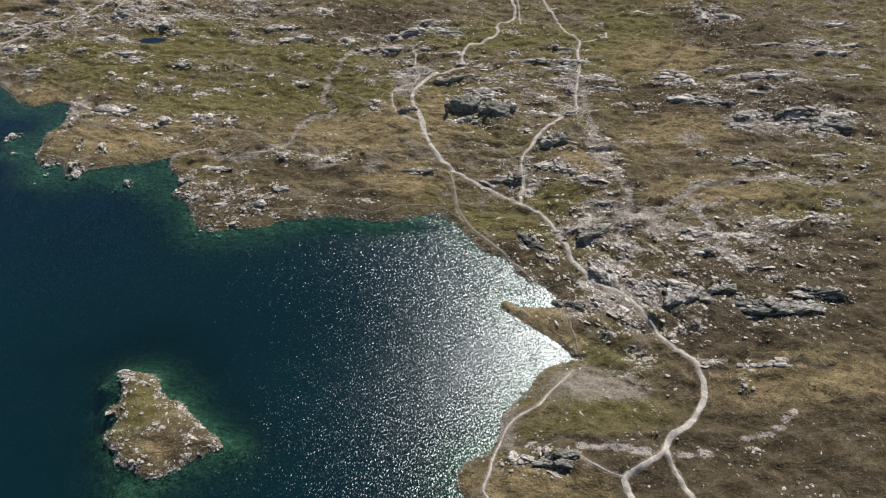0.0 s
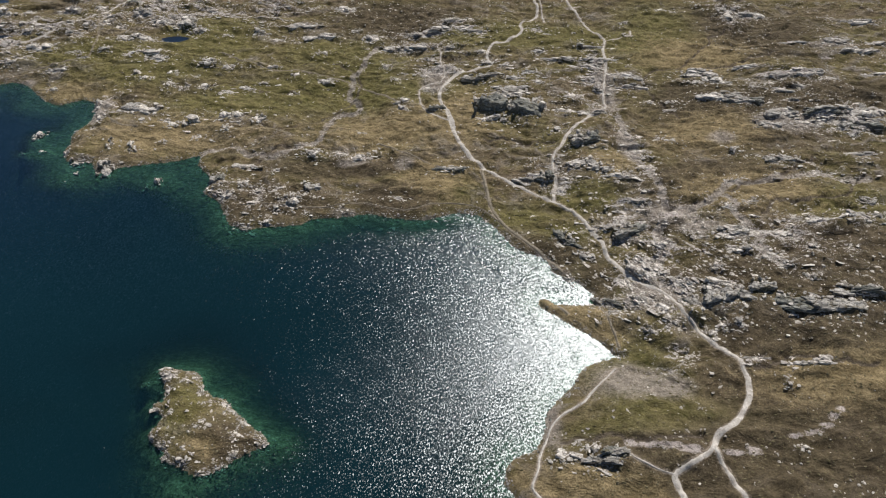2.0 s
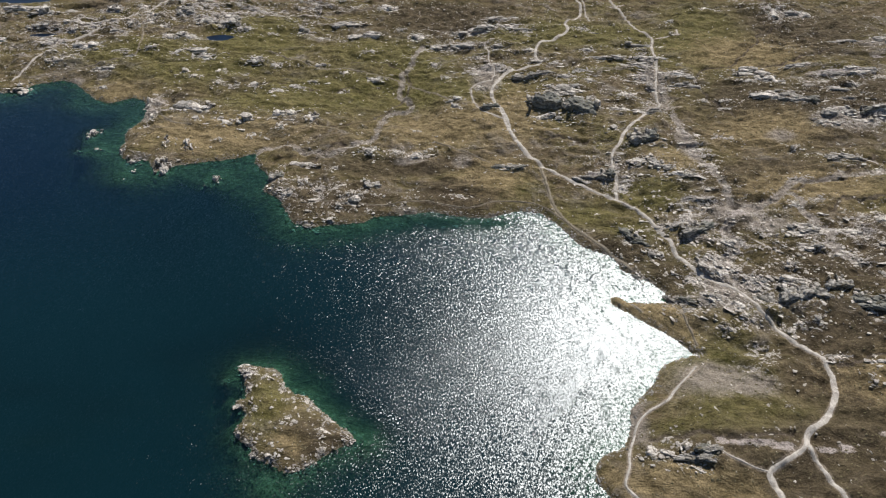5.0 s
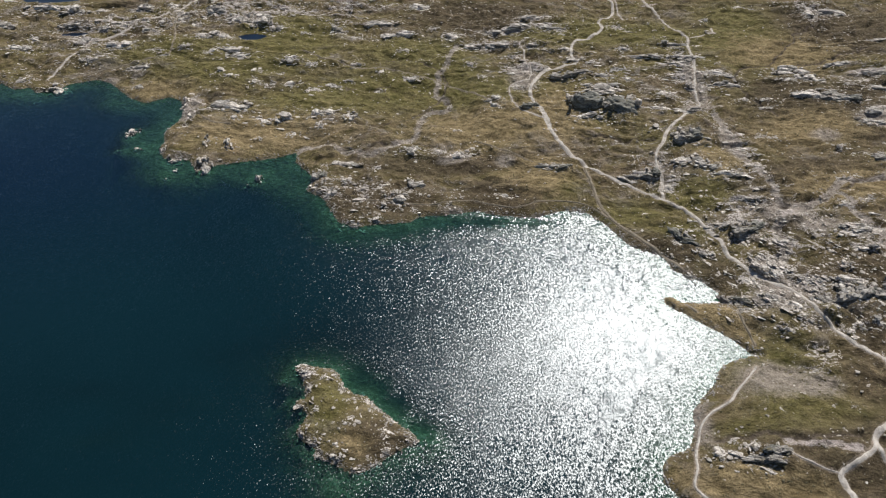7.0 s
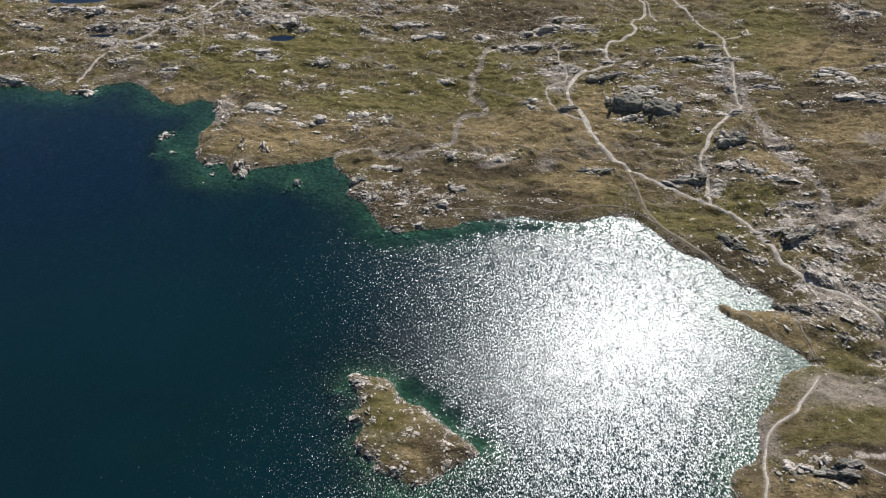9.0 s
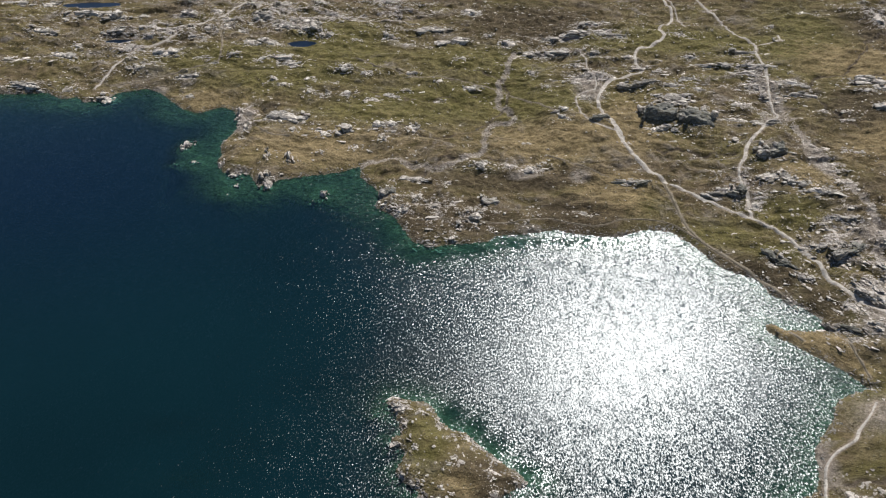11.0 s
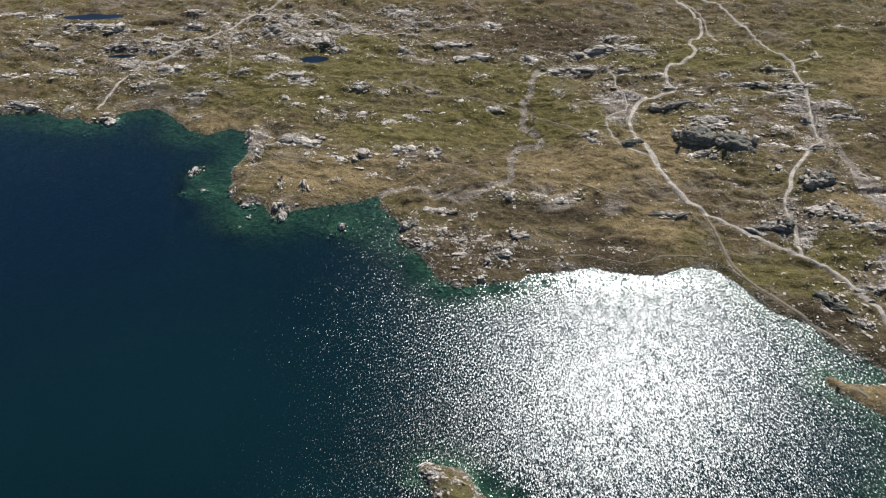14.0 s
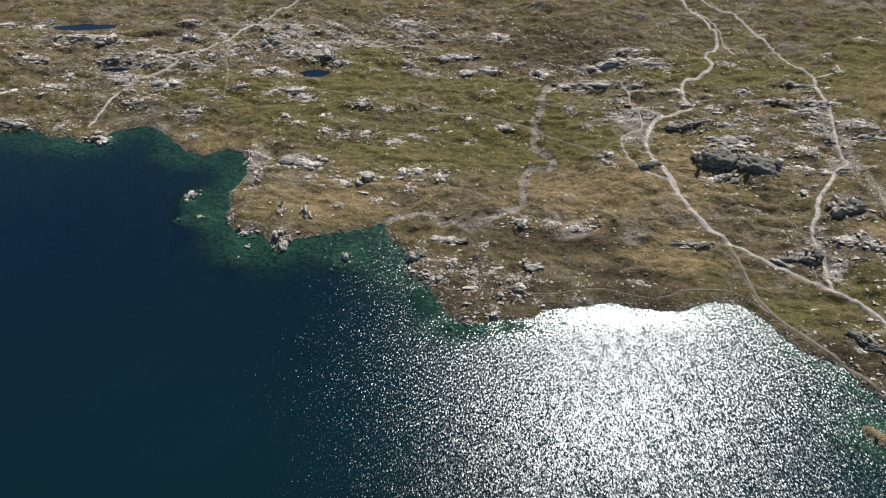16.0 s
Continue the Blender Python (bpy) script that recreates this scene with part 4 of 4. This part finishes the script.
# ---------- trails ----------
KINDS = {"dust": (DUST, "pale dusty hiking trail worn into the turf"), "earth": (EARTH, "narrow trodden earth path through grass")}
for n, (name, half, kind, points) in enumerate(TRAILS):
    line = lines[name]
    ahead = np.gradient(line, axis=0)
    side = np.stack([-ahead[:, 1], ahead[:, 0]], 1) / np.linalg.norm(ahead, axis=1)[:, None]
    s = np.arange(len(line)) * 0.4
    lap = np.array([-1.0, -0.6, 0.0, 0.6, 1.0])
    wide = half * np.ones(len(line)) if name != "main_trail" else half * np.interp(line[:, 1], (35, 61, 72, 80, 120, 148, 165, 250), (1.1, 1.35, 1.1, 1.05, 1.05, 1.7, 1.3, 1.2))
    left = wide * (0.95 + 1.6 * fbm(s / 4.5, s * 0 + n, 81, 5, 0.75))
    right = wide * (0.95 + 1.6 * fbm(s / 4.5, s * 0 + n + 40, 82, 5, 0.75))
    reach = np.where(lap[None] < 0, left[:, None], right[:, None]) * lap[None]
    at = line[:, None] + side[:, None] * reach[..., None]
    z = height(at[..., 0], at[..., 1]) + np.array([-0.03, 0.10, 0.13, 0.10, -0.03])[None]
    me = mesh_of(name, np.dstack([at, z]).reshape(-1, 3), sheet(len(line), 5), KINDS[kind][0], True)
    tagged(new(name, me), KINDS[kind][1], "path", kind="structure")


# ---------- rocks ----------
rng = np.random.default_rng(7)


def lump(corners, flat=1.0):
    """A broken block of stone, about one across each way: the hull of scattered corners, its top cut flatter or not."""
    p = rng.normal(size=(corners, 3))
    p /= np.linalg.norm(p, axis=1)[:, None]
    p = np.sign(p) * np.abs(p) ** 0.8
    p *= rng.uniform(0.38, 0.56, (corners, 1))
    p[:, 2] = np.minimum(p[:, 2], flat * 0.4 + rng.normal(0, 0.03, corners))
    bm = bmesh.new()
    for q in p:
        bm.verts.new(q)
    got = bmesh.ops.convex_hull(bm, input=bm.verts)
    bmesh.ops.delete(bm, geom=[v for v in bm.verts if not v.link_faces], context="VERTS")
    bmesh.ops.triangulate(bm, faces=bm.faces)
    bm.verts.index_update()
    v, f = np.array([q.co for q in bm.verts]), np.array([[w.index for w in t.verts] for t in bm.faces])
    bm.free()
    return v, f


def dome(front, level=3, torn=1.0, split=0.16):
    """A hump of bare bedrock, about one across each way, worn round and grooved, broken off steeply towards -y by as much as front says."""
    bm = bmesh.new()
    bmesh.ops.create_icosphere(bm, subdivisions=level, radius=0.5)
    shift = Vector(rng.uniform(-50, 50, 3))
    for v in bm.verts:
        p = v.co.copy()
        p.x, p.y, p.z = (math.copysign(abs(c * 2) ** 0.92 * 0.5, c) for c in p)
        crack = abs(noise.noise(Vector((p.x * 2.6, p.y * 3.4, p.z * 1.6)) + shift))
        p *= 0.92 + torn * 0.30 * noise.noise(p * 2.6 + shift) + torn * 0.14 * noise.noise(p * 6 + shift) + (torn * 0.03 * noise.noise(p * 13 + shift) + 0.012 * noise.noise(p * 27 + shift) if level > 3 else 0.0) - split * max(0.0, 0.22 - crack) / 0.22
        p.y = max(p.y, -0.5 + front + 0.09 * noise.noise(Vector((p.x * 6, p.z * 5, 3)) + shift))
        v.co = p
    bm.verts.index_update()
    out = np.array([v.co for v in bm.verts]), np.array([[w.index for w in f.verts] for f in bm.faces])
    bm.free()
    return out


def block_meshes(name, corners, count, material, flat=1.0):
    return [mesh_of(name, *lump(corners, flat), material) for _ in range(count)]


BLOCKS = {
    "slab": block_meshes("slab", 20, 16, PALE_ROCK, 0.7) + block_meshes("slab", 20, 9, MID_ROCK, 0.7), "chip": block_meshes("chip", 14, 20, PALE_ROCK),
    "block": block_meshes("block", 20, 20, SHADED_ROCK, 0.8), "rubble": block_meshes("rubble", 13, 12, SHADED_ROCK),
    "boulder": block_meshes("boulder", 18, 14, PALE_ROCK),
    "hump": [mesh_of("hump", *dome(0.1), MID_ROCK if k % 3 == 0 else PALE_ROCK) for k in range(14)], "bluff": [mesh_of("bluff", *dome(0.14, 6, 0.75, 0.09), SHADED_ROCK) for _ in range(4)],
    "cliff": [mesh_of("cliff", *dome(0.22, 4, 1.3), MID_ROCK if k % 2 else SHADED_ROCK) for k in range(14)]}


def piece(kind, parent, name, size, at, yaw=0.0, pitch=0.0, roll=0.0):
    """One block of an outcrop, as a part of it."""
    foot = parent.matrix_world @ Vector((at[0], at[1], 0))
    if parent.children and sample(trodden, foot.x, foot.y) > 0.3:
        return
    ob = new(name, BLOCKS[kind][rng.integers(len(BLOCKS[kind]))])
    ob.parent = parent
    drop = max(float(height(foot.x, foot.y)), -1.2) - parent.matrix_world.translation.z
    ob.matrix_local = Matrix.LocRotScale(Vector(at) + Vector((0, 0, drop)), Euler((pitch, roll, yaw)), Vector(size))


def ledge(parent, wide, deep, high):
    if wide > 4.2 * deep:
        for k in range(3 + int(wide / 3.5)):
            size = (wide * rng.uniform(0.16, 0.5), deep * rng.uniform(0.45, 1.1), high * rng.uniform(0.9, 1.7) + 0.35)
            piece("hump", parent, "hump", size, (wide * rng.uniform(-0.42, 0.42), deep * rng.uniform(-0.45, 0.45), 0), rng.normal(0.03, 0.06), rng.normal(-0.06, 0.05), rng.normal(0, 0.05))
        wide *= 0.8
    for k in range(int(wide > 2.2) + int(wide > 4) + int(wide > 7) + int(wide > 11)):
        size = (wide * rng.uniform(0.3, 0.55), deep * rng.uniform(0.5, 0.85), high * rng.uniform(1.0, 1.6))
        piece("hump", parent, "hump", size, (wide * rng.uniform(-0.3, 0.3), deep * rng.uniform(-0.2, 0.25), -0.1 * high), rng.normal(0, 0.12), rng.normal(0.05, 0.08), rng.normal(0, 0.08))
    for k in range(int(np.clip((8 if wide < 3.4 * deep else 4) + wide * 1.5, 6, 26))):
        u, v = rng.uniform(-0.5, 0.5), rng.uniform(-0.5, 0.5)
        core = 1 - 0.5 * max(abs(u), abs(v)) * 2
        size = (wide * rng.uniform(0.06, 0.24) + 0.2, deep * rng.uniform(0.14, 0.40) + 0.12, high * rng.uniform(0.35, 0.75) * (0.4 + core))
        at = (wide * u, deep * v, high * (rng.uniform(-0.25, 0.1) + 0.25 * core * (v + 0.5)))
        piece("slab", parent, "slab", size, at, rng.normal(0.02, 0.24), rng.normal(-0.05, 0.13), rng.normal(0, 0.13))


def crag(parent, wide, deep, high):
    massive = high > 4.6
    count = 1 if massive else 2 + int(wide > 7)
    for k in range(count):
        u = (k + 0.5) / count - 0.5 + rng.normal(0, 0.05)
        size = (wide * (rng.uniform(1.05, 1.2) if massive else rng.uniform(1.5, 2.2)) / count, deep * (rng.uniform(1.15, 1.4) if massive else rng.uniform(0.8, 1.2)), high * (rng.uniform(1.15, 1.5) if massive else rng.uniform(0.9, 1.4)) * (1 - 1.2 * u * u))
        piece("bluff" if massive else "cliff", parent, "cliff", size, (wide * u, deep * rng.uniform(-0.05, 0.25), -0.05 * high), rng.normal(0, 0.2), rng.normal(0.05, 0.08), rng.normal(0, 0.1))
    for k in range(4 if massive else int(3 + wide * 0.35)):
        size = (wide * rng.uniform(0.05, 0.22) + 0.25, deep * rng.uniform(0.15, 0.5), high * rng.uniform(0.3, 0.8))
        kind = "block" if rng.uniform() < 0.65 else "slab"
        piece(kind, parent, kind, size, (wide * rng.uniform(-0.52, 0.52), deep * rng.uniform(-0.45, 0.5), high * rng.uniform(0, 0.25)), rng.normal(-0.1, 0.35), rng.normal(0.15, 0.2), rng.normal(0, 0.2))
    for k in range(6 + int(wide)):
        size = (wide * rng.uniform(0.06, 0.18) + 0.2, deep * rng.uniform(0.2, 0.45), high * rng.uniform(0.25, 0.5))
        piece("slab", parent, "slab", size, (wide * rng.uniform(-0.55, 0.55), deep * rng.uniform(0.3, 0.9), high * rng.uniform(0.0, 0.35)), rng.normal(0, 0.3), rng.normal(0.1, 0.15))
    for k in range(10 + int(wide)):
        size = wide * rng.uniform(0.02, 0.06) + 0.15
        piece("rubble", parent, "rubble", (size, size * 0.8, size * 0.6), (wide * rng.uniform(-0.55, 0.55), deep * rng.uniform(-1.2, -0.5), 0), rng.uniform(0, 6))


def boulder(parent, wide, deep, high):
    piece("boulder", parent, "body", (wide * 0.8, deep * 0.8, high * 1.4), (0, 0, high * 0.05), rng.normal(0, 0.4))
    for k in range(5):
        size = wide * rng.uniform(0.15, 0.42)
        piece("chip", parent, "fragment", (size, size * 0.8, size * 0.6), (wide * rng.uniform(-0.6, 0.6), deep * rng.uniform(-0.6, 0.6), 0), rng.uniform(0, 6))


ROCK_GROUPS = (
    (NORTH_FAR, "pale grey rock ledge on far hummocky turf", "far northern ledges"), (WEST_FAR_TWO, "broken grey rock ledge among far turf hollows", "far western rocks"),
    (MID_FAR, "low weathered rock ledge on far brown turf", "far ledges"),
    (WEST_FAR, "pale weathered rock ledge in far rocky turf", "far western ledges"), (WEST, "grey rock outcrop on grassy hummocks", "western outcrops"),
    (HEADLAND, "grey lichened rock on the brown headland", "headland rocks"), (NORTH_MID, "pale rock ledge on the grassy slope", "northern ledges"),
    (CRAG, "weathered grey rock beside the trail", "rocks by the trail"), (EAST_FAR, "long pale rock slab in brown turf", "eastern slabs"),
    (EAST_FAR_TWO, "low pale rock ledge in brown turf", "eastern ledges"), (EAST_MID, "pale rock outcrop on the stony slope", "slope outcrops"),
    (JOINTED, "angular jointed grey rock on the broken slope", "jointed rocks"), (SOUTH, "grey rock ledge in heathy turf", "heath ledges"),
    (ISLE, "small pale rock on the island", "island rocks"), (SHORE_ROCKS, "grey rock standing in shallow lake water", "shore rocks"))
for rows, label, group in ROCK_GROUPS:
    for x, y, wide, tall in rows:
        e = abs(tall)
        if rows is ISLE:
            wide, e = wide * 0.8, e * 0.75
        if tall < 0:
            make, deep, high, name = crag, e * (0.8 if e > 5 else 0.85), e * (0.72 if e > 5 else 0.62), "rock_crag"
            text = "dark steep-faced crag with broken blocks at its foot"
        elif wide < 1.35 * e and rows is not SHORE_ROCKS:
            make, deep, high, name, text = boulder, e * 0.9, min(e * 0.4, wide * 0.4), "boulder", label.replace("ledge", "boulder").replace("outcrop", "boulder")
        else:
            make, deep, high, name, text = ledge, e * 1.1, e * 0.36, "rock_ledge", label
        ob = new(name)
        turn = rng.normal(-2, 7) + (rng.normal(-38, 10) if rows is JOINTED else 0)
        ob.matrix_world = pose(x, y, max(float(height(x, y)), -0.5) - 0.05 * high, 0, 0, turn)
        make(ob, wide, deep, high * (1.8 if rows is SHORE_ROCKS else 1.0))
        tagged(ob, text, "rock", group)


# ---------- loose stones ----------
def stones(name, label, count, weight_field, small, large, material, along):
    """Many loose stones strewn where the weight is high, as one mesh."""
    odds = np.where((GX > -215) & (GX < 160) & (GY > 34) & (GY < 285), weight_field, 0.0).ravel()
    cells = rng.choice(odds.size, count, p=odds / odds.sum())
    x = GX.ravel()[cells] + rng.uniform(-0.25, 0.25, count)
    y = GY.ravel()[cells] + rng.uniform(-0.25, 0.25, count)
    z = height(x, y)
    shapes = [lump(10, 0.9) for _ in range(14)]
    verts, faces, n = [], [], 0
    for k in range(len(x)):
        v, f = shapes[k % 14]
        size = small + (large - small) * rng.uniform() ** 3.5
        a = rng.normal(-0.12, 0.25) if along else rng.uniform(0, 6.283)
        if along and 22 < x[k] < 55 and 70 < y[k] < 100:
            a -= 0.65
        c, s = math.cos(a), math.sin(a)
        sx, sy, sz = size * rng.uniform(0.8, 1.7) * (1 + 0.8 * along), size * rng.uniform(0.7, 1.1), size * rng.uniform(0.35, 0.65) * (1 - 0.5 * along)
        px, py = v[:, 0] * sx, v[:, 1] * sy
        verts.append(np.stack([x[k] + c * px - s * py, y[k] + s * px + c * py, z[k] + v[:, 2] * sz + sz * (-0.04 - 0.08 * along)], 1))
        faces.append(f + n)
        n += len(v)
    return tagged(new(name, mesh_of(name, np.concatenate(verts), np.concatenate(faces), material)), label, "stones", kind="stuff")


clump = smooth(fbm(GX / 7, GY / 3.5, 91, 4, 0.6), -0.05, 0.25)
dry = smooth(sd, 0.0, 0.6) * (1 - trodden)
isle_stones = bumps([(-54, 55, 10, 11)], 6)
field = np.clip(0.012 + 0.16 * bumps([(-150, 214, 60, 30), (0, 205, 40, 15), (85, 130, 40, 40)], 4) * clump + 0.34 * isle_stones + 0.30 * clump ** 2 + 0.7 * brook + 0.25 * bumps([(-42, 116, 30, 8)], 4) * (0.25 + clump) + 0.45 * bare + 0.4 * scree * (0.15 + 0.85 * clump) + 0.6 * near_rock, 0, 1) * dry * (1 - 0.85 * gold) * (1 - 0.5 * green)
stones("scattered_stones", "loose pale stones strewn over the turf", 40000, field, 0.14, 0.95, STONE, 0.0)
slope_rocks = bumps([(37, 88, 11, 12), (43, 80, 7, 8)])
ledges = np.clip(1.0 * slope_rocks * (0.3 + clump) + 0.9 * bare + 0.35 * near_rock + 0.08 * scree * clump, 0, 1) * dry
stones("low_ledges", "low pale bedrock ribs breaking through the turf", 10500, ledges, 0.25, 1.25, PALE_ROCK, 1.0)
rim = smooth(1.7 - np.abs(sd - 0.1), 0, 1.3) * (0.35 + 0.65 * clump) * np.where(GX < 30, 1.0, 0.0) * (1 - 0.8 * bumps([(18, 80, 7, 4)]))
stones("shore_stones", "grey stones lining the waterline", 4600, rim * 0.9, 0.18, 0.75, MID_ROCK, 0.0)


# ---------- grass tussocks ----------
def tussocks(name, label, count, weight_field):
    """Low clumps of bent grass, each a ragged tuft of blades leaning outwards, as one mesh."""
    x = rng.uniform(-215, 150, count * 5)
    y = rng.uniform(36, 285, count * 5)
    keep = (rng.uniform(0, 1, len(x)) < sample(weight_field, x, y)).nonzero()[0][:count]
    x, y = x[keep], y[keep]
    z = height(x, y)
    n = len(x)
    ring = np.arange(6) * np.pi / 3
    wide = rng.uniform(0.10, 0.32, n)[:, None]
    tall = wide * rng.uniform(0.2, 0.45, (n, 1))
    a = ring[None] + rng.uniform(0, 6.28, (n, 1))
    low = np.stack([x[:, None] + np.cos(a) * wide * rng.uniform(0.7, 1.3, (n, 6)), y[:, None] + np.sin(a) * wide * rng.uniform(0.6, 1.1, (n, 6)), np.repeat(z[:, None] - 0.08, 6, 1)], -1)
    b = a[:, ::2] + 0.5
    top = np.stack([x[:, None] + np.cos(b) * wide * 0.55, y[:, None] + np.sin(b) * wide * 0.5, z[:, None] + tall * rng.uniform(0.7, 1.2, (n, 3))], -1)
    verts = np.concatenate([low, top], 1).reshape(-1, 3)
    one = np.array([(0, 1, 6), (1, 7, 6), (1, 2, 7), (2, 3, 7), (3, 8, 7), (3, 4, 8), (4, 5, 8), (5, 6, 8), (5, 0, 6), (6, 7, 8)])
    faces = (one[None] + 9 * np.arange(n)[:, None, None]).reshape(-1, 3)
    return tagged(new(name, mesh_of(name, verts, faces, TUFT)), label, "grass", kind="stuff")


meadow = np.clip(0.3 + 0.5 * smooth(fbm(GX / 5, GY / 3, 95, 4, 0.6), -0.15, 0.2) + 0.3 * heath - 0.5 * bare - 0.3 * scree, 0, 1) * smooth(sd, 0.8, 2.0) * (1 - trodden)
tussocks("grass_tussocks", "straw and olive grass tussocks over the slopes", 34000, meadow)
